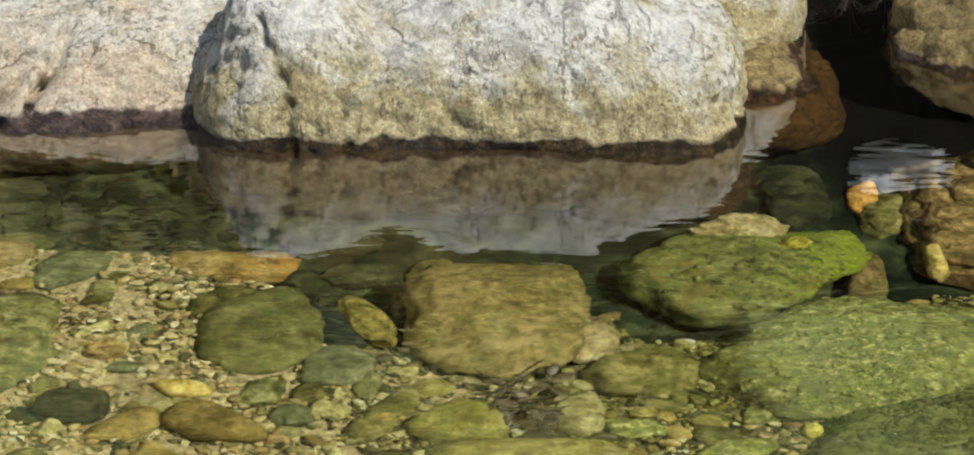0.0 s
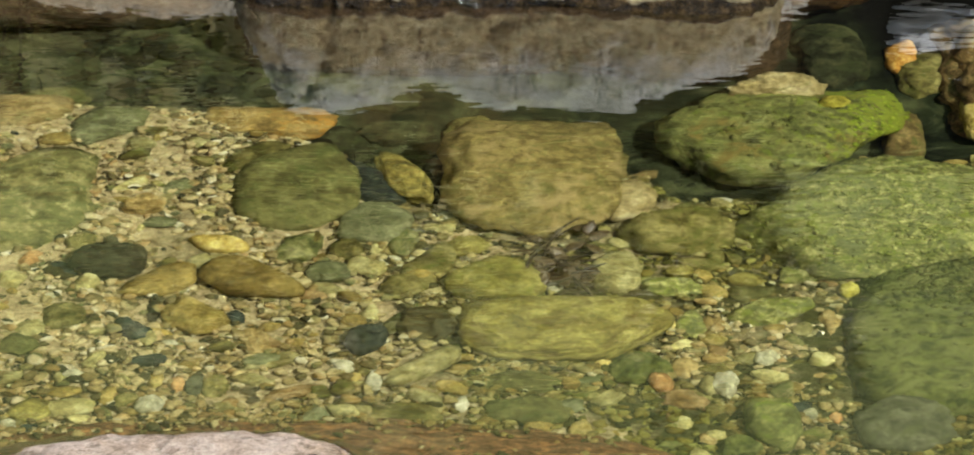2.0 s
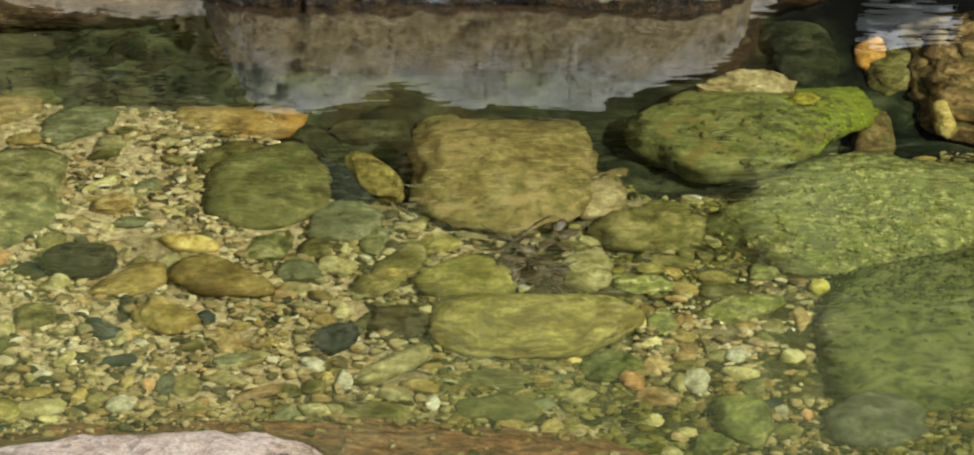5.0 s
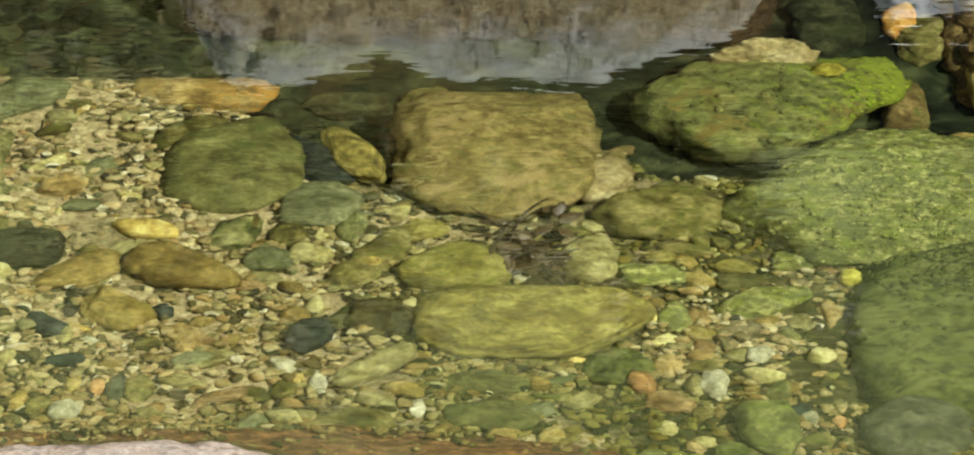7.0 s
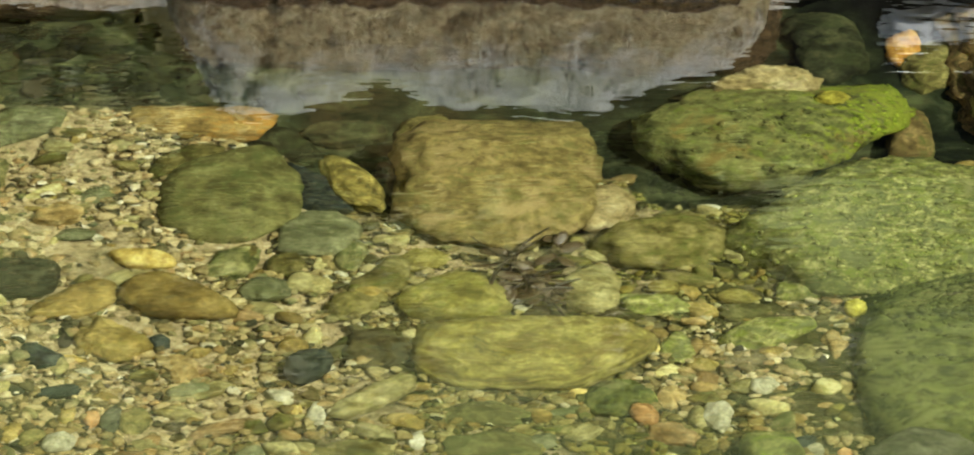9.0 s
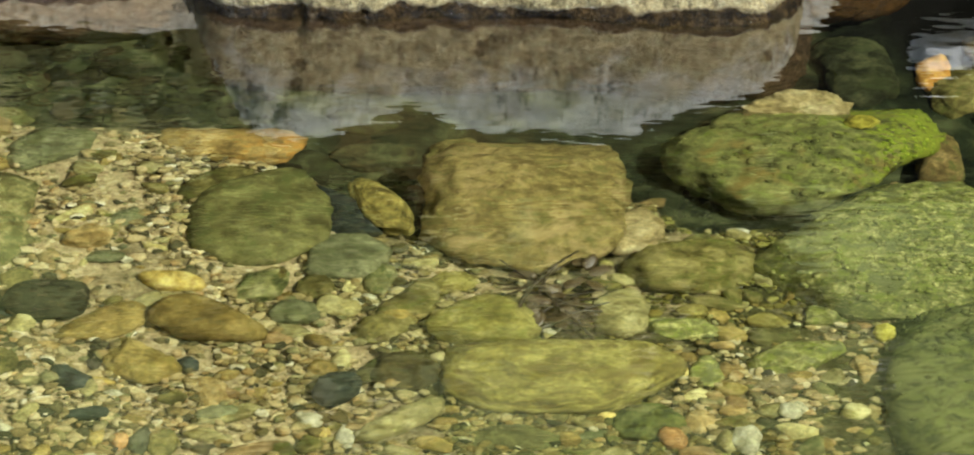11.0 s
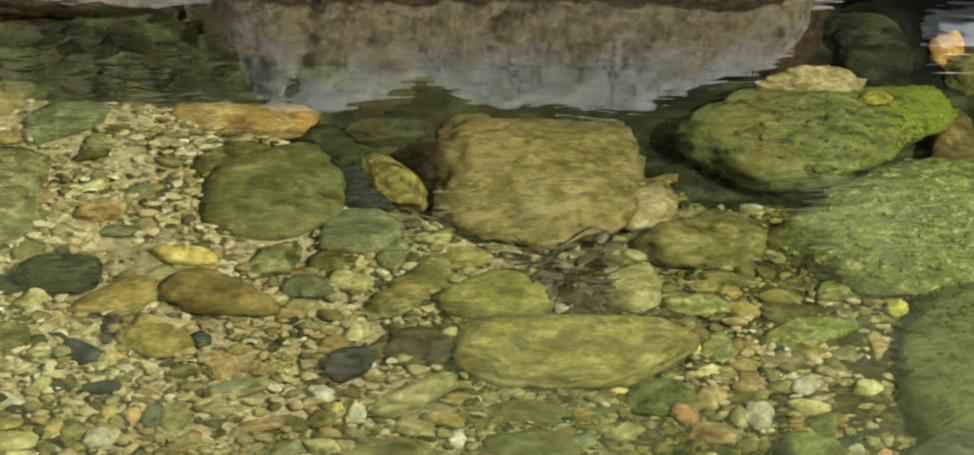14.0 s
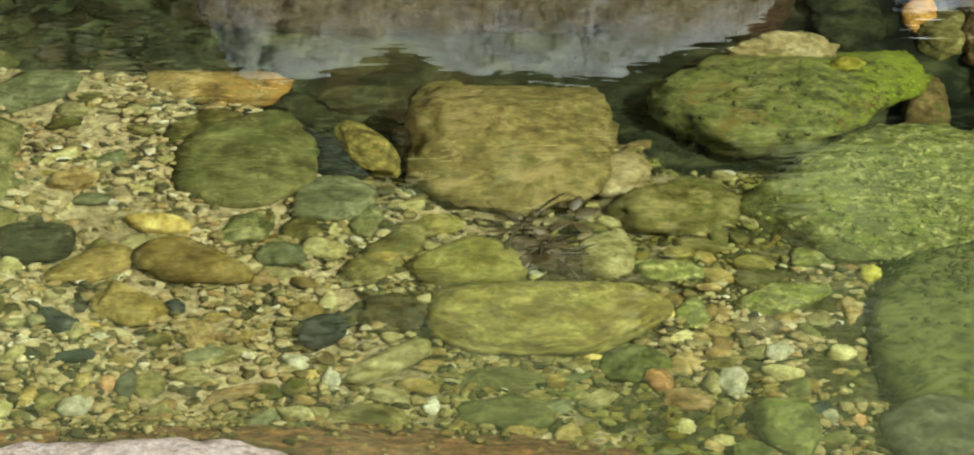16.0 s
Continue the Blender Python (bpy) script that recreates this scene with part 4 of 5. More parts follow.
stone("river_stone", -0.323, 5.909, -0.135, 0.052, 0.047, 0.031, 63, 67, TEAL, "grey-green rounded stone on the stream bed", p=2.3, fac=15, rough=0.12, sub=4)
stone("river_stone", -0.387, 6.014, -0.131, 0.079, 0.045, 0.025, 73, 68, MOTTLED, "olive stone mottled with algae", p=2.3, fac=15, rough=0.12, sub=4)
stone("river_stone", -0.063, 6.044, -0.155, 0.060, 0.039, 0.026, 56, 69, YELLOWOLIVE, "yellow-olive stone on the stream bed", p=2.3, fac=15, rough=0.12, sub=4)
stone("river_stone", -0.124, 5.974, -0.151, 0.096, 0.048, 0.027, 65, 70, OLIVEBROWN, "olive stone in the shade of a neighbour", p=2.3, fac=15, rough=0.12, sub=4)
stone("river_stone", -0.175, 5.872, -0.149, 0.073, 0.046, 0.023, 43, 71, OLIVEBROWN, "brown-olive flat stone on the stream bed", p=2.3, fac=15, rough=0.12, sub=4)
stone("river_stone", -0.131, 5.707, -0.151, 0.067, 0.055, 0.026, -74, 72, DARKBROWN, "dark brown stone on the stream bed", p=2.3, fac=15, rough=0.12, sub=4)
stone("river_stone", -0.171, 5.733, -0.152, 0.090, 0.027, 0.013, 50, 73, DARKOLIVE, "dark slanting stone on the stream bed", p=2.3, fac=15, rough=0.12, sub=4)
rock("river_stone", 0.221, 5.948, -0.164, 0.028, (0.049, 0.094, 0.104, 0.056, 0.057, 0.087, 0.107, 0.085), 74, TANOLIVE, "broken tan stone with a dark green hollow", 2.35, 8, 9, 0.1725, 4)
stone("river_stone", 0.243, 5.946, -0.169, 0.056, 0.027, 0.019, 90, 75, DARKGREEN, "dark green stone set among tan stones", p=2.3, fac=15, rough=0.12, sub=4)
stone("river_stone", 0.323, 5.880, -0.169, 0.070, 0.039, 0.021, -15, 76, OLIVE, "flat olive stone on the stream bed", p=2.3, fac=15, rough=0.12, sub=4)
stone("river_stone", 0.387, 5.974, -0.169, 0.060, 0.035, 0.019, -20, 77, OLIVEBROWN, "flat olive stone on the stream bed", p=2.3, fac=15, rough=0.12, sub=4)
stone("river_stone", 0.474, 5.853, -0.167, 0.051, 0.035, 0.019, 0, 78, DARKOLIVE, "dark flat stone under the pale slab", p=2.3, fac=15, rough=0.12, sub=4)
stone("river_stone", 0.253, 5.544, -0.163, 0.060, 0.060, 0.038, 0, 79, DARKGREEN, "dark green algae-covered stone", p=2.3, fac=15, rough=0.12, sub=4)
stone("river_stone", 0.040, 5.494, -0.162, 0.081, 0.042, 0.022, 0, 80, DARKOLIVE, "dark flat stone under the slab", p=2.3, fac=15, rough=0.12, sub=4)
stone("river_stone", 0.050, 5.377, -0.160, 0.080, 0.057, 0.030, 0, 81, DARKOLIVE, "dark flat stone among gravel", p=2.3, fac=15, rough=0.12, sub=4)
stone("pebble", -0.613, 5.359, -0.106, 0.032, 0.026, 0.021, 76, 82, WHITE, "white quartz pebble on the stream bed", p=2.3, fac=15, rough=0.12, sub=3)
stone("pebble", -0.753, 5.349, -0.109, 0.050, 0.030, 0.023, 18, 83, PALEYELLOW, "pale yellow flat pebble", p=2.3, fac=15, rough=0.12, sub=3)
stone("pebble", -0.853, 5.285, -0.109, 0.018, 0.016, 0.014, 0, 84, WHITE, "white pebble on the stream bed", p=2.3, fac=15, rough=0.12, sub=3)
stone("pebble", -0.571, 5.446, -0.122, 0.029, 0.014, 0.011, 90, 85, ORANGEPEB, "small orange pebble on the stream bed", p=2.3, fac=15, rough=0.12, sub=3)
stone("river_stone", -0.369, 5.426, -0.135, 0.061, 0.024, 0.018, 28, 86, ORANGEBROWN, "orange-brown flat pebble on the stream bed", p=2.3, fac=15, rough=0.12, sub=4)
stone("river_stone", -0.869, 5.581, -0.105, 0.050, 0.041, 0.027, -72, 87, DARKOLIVE, "dark olive stone on the stream bed", p=2.3, fac=15, rough=0.12, sub=4)
stone("river_stone", -0.802, 5.703, -0.106, 0.059, 0.043, 0.028, 90, 88, OLIVEBROWN, "olive-brown stone on the stream bed", p=2.3, fac=15, rough=0.12, sub=4)
stone("river_stone", -0.694, 6.180, -0.099, 0.051, 0.042, 0.032, 46, 89, ORANGETAN, "orange-tan pebble on the stream bed", p=2.3, fac=15, rough=0.12, sub=4)
stone("river_stone", -0.730, 6.292, -0.112, 0.054, 0.024, 0.017, 52, 90, PALEYELLOW, "pale flat pebble on the stream bed", p=2.3, fac=15, rough=0.12, sub=4)
stone("pebble", -0.486, 5.714, -0.127, 0.026, 0.019, 0.014, -71, 91, BLACK, "dark pebble on the stream bed", p=2.3, fac=15, rough=0.12, sub=3)
stone("pebble", -0.422, 5.614, -0.132, 0.036, 0.020, 0.015, -17, 92, ORANGEBROWN, "pinkish-brown flat pebble on the stream bed", p=2.3, fac=15, rough=0.12, sub=3)
stone("river_stone", -0.407, 5.547, -0.133, 0.066, 0.026, 0.014, 29, 93, TANOLIVE, "pale flat stone on the stream bed", p=2.3, fac=15, rough=0.12, sub=4)
stone("pebble", 0.403, 5.730, -0.170, 0.022, 0.016, 0.013, 90, 94, ORANGETAN, "small orange pebble on the stream bed", p=2.3, fac=15, rough=0.12, sub=3)
stone("pebble", 0.312, 5.728, -0.171, 0.038, 0.015, 0.012, -88, 95, YELLOW, "small yellow pebble on the stream bed", p=2.3, fac=15, rough=0.12, sub=3)
stone("pebble", 0.186, 5.575, -0.169, 0.024, 0.019, 0.016, -58, 96, YELLOW, "small yellow pebble on the stream bed", p=2.3, fac=15, rough=0.12, sub=3)
stone("pebble", 0.547, 5.377, -0.167, 0.025, 0.017, 0.013, 82, 97, WHITE, "white quartz pebble on the stream bed", p=2.3, fac=15, rough=0.12, sub=3)
stone("pebble", 0.590, 5.363, -0.166, 0.023, 0.014, 0.011, 90, 98, ORANGEPEB, "small orange pebble on the stream bed", p=2.3, fac=15, rough=0.12, sub=3)
stone("river_stone", 0.413, 5.252, -0.164, 0.050, 0.040, 0.034, 0, 99, DARKGREEN, "dark green stone on the stream bed", p=2.3, fac=15, rough=0.12, sub=4)
stone("pebble", 0.298, 5.262, -0.171, 0.041, 0.023, 0.015, 8, 100, MOSSY, "flat green stone on the stream bed", p=2.3, fac=15, rough=0.12, sub=3)
stone("pebble", 0.362, 5.283, -0.170, 0.030, 0.020, 0.016, -84, 101, ORANGETAN, "tan pebble on the stream bed", p=2.3, fac=15, rough=0.12, sub=3)
stone("pebble", 0.331, 5.553, -0.168, 0.037, 0.033, 0.024, 90, 102, ORANGETAN, "tan pebble on the stream bed", p=2.3, fac=15, rough=0.12, sub=3)
stone("river_stone", 0.326, 5.432, -0.169, 0.054, 0.038, 0.019, -41, 103, ORANGEBROWN, "brown flat stone on the stream bed", p=2.3, fac=15, rough=0.12, sub=4)
stone("pebble", -0.891, 5.946, -0.108, 0.035, 0.020, 0.015, 70, 104, ORANGEPEB, "orange pebble beside the dark oblong one", p=2.3, fac=15, rough=0.12, sub=3)
stone("pebble", -0.827, 5.899, -0.109, 0.046, 0.026, 0.014, -38, 105, BLACK, "dark flat stone under the oblong pebble", p=2.3, fac=15, rough=0.12, sub=3)
stone("pebble", -0.714, 5.767, -0.114, 0.031, 0.014, 0.011, -27, 106, ORANGETAN, "thin tan pebble on the stream bed", p=2.3, fac=15, rough=0.12, sub=3)
stone("pebble", 0.758, 6.610, -0.332, 0.021, 0.016, 0.013, 90, 107, ORANGETAN, "tiny tan pebble resting on the slab", p=2.3, fac=15, rough=0.12, sub=3)
stone("pebble", -0.831, 5.888, -0.109, 0.045, 0.027, 0.014, -48, 108, DARKBROWN, "dark brown flat three-cornered stone", p=2.3, fac=15, rough=0.12, sub=3)
stone("pebble", -0.859, 5.646, -0.107, 0.047, 0.031, 0.020, 90, 109, TANOLIVE, "tan-olive rough stone on the stream bed", p=2.3, fac=15, rough=0.12, sub=3)
stone("pebble", -0.748, 5.692, -0.113, 0.026, 0.016, 0.011, -85, 110, DARKBROWN, "small dark brown pebble", p=2.3, fac=15, rough=0.12, sub=3)
stone("pebble", -0.640, 5.732, -0.118, 0.050, 0.017, 0.012, 90, 111, DARK, "small dark upright pebble", p=2.3, fac=15, rough=0.12, sub=3)
stone("pebble", -0.772, 5.404, -0.111, 0.038, 0.019, 0.015, 11, 112, TANYELLOW, "thin tan-yellow pebble on the stream bed", p=2.3, fac=15, rough=0.12, sub=3)
stone("pebble", -0.690, 5.395, -0.114, 0.034, 0.021, 0.016, 90, 113, TANYELLOW, "blocky yellow-tan pebble on the stream bed", p=2.3, fac=15, rough=0.12, sub=3)
stone("pebble", -0.610, 5.454, -0.119, 0.041, 0.015, 0.012, 90, 114, TANYELLOW, "small yellow-tan pebble standing up", p=2.3, fac=15, rough=0.12, sub=3)
stone("pebble", -0.541, 5.443, -0.123, 0.049, 0.020, 0.016, -88, 115, GREY, "small grey pebble standing up", p=2.3, fac=15, rough=0.12, sub=3)
stone("pebble", -0.505, 5.440, -0.124, 0.044, 0.028, 0.020, 84, 116, OLIVEBROWN, "olive-brown pebble with blunt ends", p=2.3, fac=15, rough=0.12, sub=3)
stone("pebble", -0.481, 5.364, -0.127, 0.024, 0.019, 0.015, 0, 117, TANOLIVE, "pale olive flat pebble", p=2.3, fac=15, rough=0.12, sub=3)
stone("river_stone", -0.439, 5.622, -0.129, 0.061, 0.031, 0.020, -74, 118, ORANGETAN, "crumbly orange-tan stone on the stream bed", p=2.3, fac=15, rough=0.12, sub=4)
stone("pebble", -0.431, 5.545, -0.130, 0.045, 0.027, 0.017, 15, 119, TEAL, "pale grey-green flat stone", p=2.3, fac=15, rough=0.12, sub=3)
stone("pebble", -0.815, 5.331, -0.106, 0.043, 0.038, 0.026, 43, 120, YELLOWOLIVE, "yellow-olive stone by the ledge", p=2.3, fac=15, rough=0.12, sub=3)
stone("river_stone", -0.375, 6.025, -0.133, 0.066, 0.034, 0.022, 79, 121, YELLOWOLIVE, "yellow-olive stone with blunt edges", p=2.3, fac=15, rough=0.12, sub=4)
stone("river_stone", -0.291, 6.011, -0.140, 0.053, 0.037, 0.024, 90, 122, OLIVEBROWN, "olive stone among small pebbles", p=2.3, fac=15, rough=0.12, sub=4)
stone("pebble", -0.238, 6.024, -0.148, 0.028, 0.014, 0.011, 90, 123, PALEYELLOW, "tiny pale yellow pebble", p=2.3, fac=15, rough=0.12, sub=3)
stone("pebble", -0.201, 5.987, -0.151, 0.018, 0.009, 0.008, -51, 124, WHITE, "thin white stone chip", p=2.3, fac=15, rough=0.12, sub=3)
stone("pebble", -0.155, 5.914, -0.151, 0.043, 0.028, 0.021, -65, 125, TANYELLOW, "yellow-stained pointed pebble on the stream bed", p=2.3, fac=15, rough=0.12, sub=3)
stone("pebble", -0.353, 5.814, -0.137, 0.034, 0.026, 0.017, -20, 126, ORANGEBROWN, "pinkish-brown flat stone chip", p=2.3, fac=15, rough=0.12, sub=3)
stone("river_stone", -0.142, 5.710, -0.149, 0.065, 0.061, 0.030, 90, 127, DARKBROWN, "dark brown stone beside the long slab", p=2.3, fac=15, rough=0.12, sub=4)
stone("river_stone", 0.090, 5.987, -0.166, 0.057, 0.026, 0.016, 90, 128, TANLIGHT, "pale three-cornered stone among drowned twigs", p=2.3, fac=15, rough=0.12, sub=4)
stone("pebble", 0.114, 5.957, -0.169, 0.012, 0.011, 0.009, 0, 129, WHITE, "tiny white stone chip", p=2.3, fac=15, rough=0.12, sub=3)
stone("river_stone", 0.153, 5.835, -0.169, 0.075, 0.027, 0.015, -13, 130, DARKBROWN, "dark drowned piece of wood-brown stone", p=2.3, fac=15, rough=0.12, sub=4)
stone("pebble", 0.264, 5.842, -0.171, 0.048, 0.025, 0.014, 9, 131, DARKBROWN, "dark purple-brown flat stone", p=2.3, fac=15, rough=0.12, sub=3)
stone("pebble", 0.344, 5.946, -0.169, 0.035, 0.024, 0.019, 0, 132, YELLOWOLIVE, "flat yellow-olive pebble in gravel", p=2.3, fac=15, rough=0.12, sub=3)
stone("pebble", 0.387, 5.934, -0.170, 0.032, 0.018, 0.013, -78, 133, TANYELLOW, "small tan-yellow pebble in gravel", p=2.3, fac=15, rough=0.12, sub=3)
stone("pebble", 0.401, 5.861, -0.168, 0.036, 0.027, 0.021, -53, 134, TANYELLOW, "pointed yellow-tan pebble in gravel", p=2.3, fac=15, rough=0.12, sub=3)
stone("river_stone", 0.353, 5.723, -0.169, 0.057, 0.030, 0.019, 90, 135, OLIVE, "pale olive rounded stone", p=2.3, fac=15, rough=0.12, sub=4)
stone("pebble", 0.386, 5.729, -0.170, 0.032, 0.019, 0.015, 90, 136, ORANGETAN, "small orange-tan pebble in gravel", p=2.3, fac=15, rough=0.12, sub=3)
stone("pebble", 0.333, 5.640, -0.171, 0.029, 0.020, 0.014, 28, 137, PALEYELLOW, "pale yellow flat pebble in gravel", p=2.3, fac=15, rough=0.12, sub=3)
stone("pebble", 0.389, 5.587, -0.169, 0.027, 0.023, 0.018, -31, 138, ORANGETAN, "tan blunt pebble in gravel", p=2.3, fac=15, rough=0.12, sub=3)
stone("pebble", 0.190, 5.433, -0.168, 0.038, 0.027, 0.019, 40, 139, TANOLIVE, "pale olive stone at the gravel edge", p=2.3, fac=15, rough=0.12, sub=3)
stone("pebble", 0.162, 5.504, -0.169, 0.031, 0.019, 0.014, 25, 140, TEAL, "pale grey-green chip in gravel", p=2.3, fac=15, rough=0.12, sub=3)
stone("pebble", 0.321, 5.343, -0.170, 0.031, 0.021, 0.015, 90, 141, PALEYELLOW, "pale yellow-green pebble in gravel", p=2.3, fac=15, rough=0.12, sub=3)
stone("river_stone", 0.579, 5.930, -0.163, 0.059, 0.040, 0.021, 16, 142, OLIVE, "flat olive stone under the slab", p=2.3, fac=15, rough=0.12, sub=4)
stone("river_stone", 0.611, 5.722, -0.163, 0.058, 0.025, 0.018, -88, 143, ORANGETAN, "tan-brown stone beside the green boulder", p=2.3, fac=15, rough=0.12, sub=4)
stone("pebble", 0.510, 5.706, -0.167, 0.027, 0.020, 0.016, 0, 144, BROWNFLAT, "small flat brown stone in gravel", p=2.3, fac=15, rough=0.12, sub=3)
stone("pebble", 0.558, 5.699, -0.165, 0.031, 0.025, 0.018, 90, 145, TANOLIVE, "tan-olive pebble in gravel", p=2.3, fac=15, rough=0.12, sub=3)
stone("pebble", 0.393, 5.663, -0.169, 0.031, 0.024, 0.019, 0, 146, TANYELLOW, "tan-yellow flat pebble in gravel", p=2.3, fac=15, rough=0.12, sub=3)
stone("pebble", 0.574, 5.514, -0.165, 0.035, 0.019, 0.015, 0, 147, ORANGETAN, "flat orange-tan stone in gravel", p=2.3, fac=15, rough=0.12, sub=3)
stone("pebble", 0.797, 5.375, -0.156, 0.044, 0.024, 0.017, -88, 148, ORANGETAN, "pale crumbly tan stone", p=2.3, fac=15, rough=0.12, sub=3)
stone("pebble", 0.457, 5.590, -0.167, 0.033, 0.026, 0.020, 0, 149, TANOLIVE, "tan-olive stone beside a white pebble", p=2.3, fac=15, rough=0.12, sub=3)
stone("pebble", -0.244, 5.372, -0.147, 0.032, 0.020, 0.013, 0, 150, TANOLIVE, "pale olive stone chip at the ledge", p=2.3, fac=15, rough=0.12, sub=3)
stone("pebble", 0.466, 5.908, -0.168, 0.047, 0.027, 0.017, -13, 151, YELLOWOLIVE, "flat yellow-green stone in gravel", p=2.3, fac=15, rough=0.12, sub=3)
# Added shape: a green reflection on the water, built as a stone.
stone("river_stone", -0.954, 6.868, -0.275, 0.078, 0.060, 0.032, 0, 154, DARKOLIVE, "algae-green stone shape added for a reflection at the channel lip", p=2.3, fac=15, rough=0.12, sub=4)
# Dark shape in place of the bank mirrored before the boulder.
stone("river_stone", -0.248, 6.914, -0.330, 0.084, 0.073, 0.040, 0, 155, DARKTEAL, "dark green shape standing in for the bank's reflection before the boulder", p=2.3, fac=15, rough=0.12, sub=4)
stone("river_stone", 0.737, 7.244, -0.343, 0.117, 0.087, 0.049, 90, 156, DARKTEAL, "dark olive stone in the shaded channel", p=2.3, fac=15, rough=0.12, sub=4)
# Dark shape added over the gravel in place of a dark gap.
rock("river_stone", -0.231, 6.318, -0.140, 0.029, (0.044, 0.029, 0.174, 0.191, 0.084, 0.090, 0.195, 0.179), 158, BLACK, "dark grey-green shape added for the dark gap beside the leaf-shaped stone", 2.35, 10, 5, 0.115, 5)

stone("pebble", 0.712, 6.790, -0.196, 0.036, 0.030, 0.014, 20, 159, BRIGHTYELLOW, "flat yellow pebble lying on the algae-coated stone", p=2.3, fac=12, rough=0.2, sub=3)


def algae_tufts(stone_name, low_x, count, seed, material, label, least=0.002, spread=0.007, thick=0.3, up=0.25):
    """Small algae clumps grown on the upper side of a stone, as one part of it."""
    host = bpy.data.objects[stone_name]
    rng = np.random.default_rng(seed)
    turn = host.matrix_world
    spots = [(v.co, v.normal) for v in host.data.vertices if (turn @ v.co).x > low_x and (turn.to_3x3() @ v.normal).z > up]
    shapes = [stone_places(1, 2.0, 0, 0.35, seed + k) for k in range(6)]
    vs, fs, base = [], [], 0
    for i in range(count):
        co, no = spots[int(rng.integers(len(spots)))]
        r = least + spread * rng.random() ** 2
        m = no.to_track_quat("Z", "Y").to_matrix()
        v, f = shapes[i % 6]
        q = np.array([m @ Vector(p) for p in v * (r, r * rng.uniform(0.6, 1.2), r * thick)]) + np.array(co)
        vs.append(q)
        fs.append(f + base)
        base += len(q)
    ob = link_mesh("algae", np.concatenate(vs), np.concatenate(fs), material)
    ob.parent = host
    tagged(ob, label, kind="stuff")


algae_tufts(MOSSY_STONE.name, 0.74, 420, 810, LIME, "bright yellow-green algae clumps", 0.0015, 0.008, 0.22)
algae_tufts(MOSSY_STONE.name, -9, 380, 820, MOSSY, "dark green algae fur", 0.002, 0.009, 0.25, 0.0)
algae_tufts(FURRED_STONE.name, -9, 1500, 830, DARKGREEN, "dark green algae fur", 0.003, 0.012, 0.22, 0.0)
algae_tufts(SLAB.name, -9, 1500, 840, OLIVE, "pale green algae tufts", 0.002, 0.009, 0.22, 0.0)

# ---- pebbles and gravel ----
MIXED = (TANYELLOW, ORANGETAN, OLIVEBROWN, TANOLIVE, PALEYELLOW, BROWNFLAT, DARKOLIVE, TEAL, WHITE, ORANGEBROWN, TAN, BLACK)
MIXED_SAYS = ("lumpy yellow-tan pebble", "small orange-tan pebble", "olive-brown pebble", "pale olive pebble", "pale yellow pebble", "flat brown pebble",
              "dark olive pebble", "grey-green pebble", "whitish quartz pebble", "rust-brown pebble", "tan pebble", "dark grey pebble")


MIXED_SHARE = (0.13, 0.03, 0.17, 0.17, 0.10, 0.10, 0.10, 0.08, 0.04, 0.03, 0.03, 0.02)


def scatter_pebbles(count):
    """Loose pebbles and small stones of the shoal, each a thing of its own."""
    rng = np.random.default_rng(17)
    shapes = []
    for k in range(len(MIXED)):
        v, f = stone_places(3, 2.5, 11, 0.10, 300 + k, 0.52, 0.86)
        me = link_mesh("pebble", v / np.abs(v).max(0) * (1.0, 0.72, 0.5), f, MIXED[k])
        shapes.append(me.data)
        bpy.data.objects.remove(me)
    made = 0
    while made < count:
        x, y = rng.uniform(-1.1, 1.1), rng.uniform(5.2, 6.65)
        r = 0.013 + 0.030 * rng.random() ** 2
        z = float(bed_height(x, y))
        if z < -0.25 or not clear_of_stones(x, y, 1.0):
            continue
        made += 1
        k = int(rng.choice(len(MIXED), p=MIXED_SHARE))
        ob = new("pebble", shapes[k])
        ob.matrix_world = pose(x, y, z + r * 0.25, rng.uniform(-12, 12), rng.uniform(-12, 12), rng.uniform(0, 360)) @ Matrix.Diagonal((r, r * rng.uniform(0.75, 1.1), r * rng.uniform(0.8, 1.2), 1))
        PLACED.append((x, y, r * 0.7, r * 0.6, 1.0, 0.0))
        tagged(ob, MIXED_SAYS[k] + " on the gravel bed", "pebble", "pebbles on the stream bed")


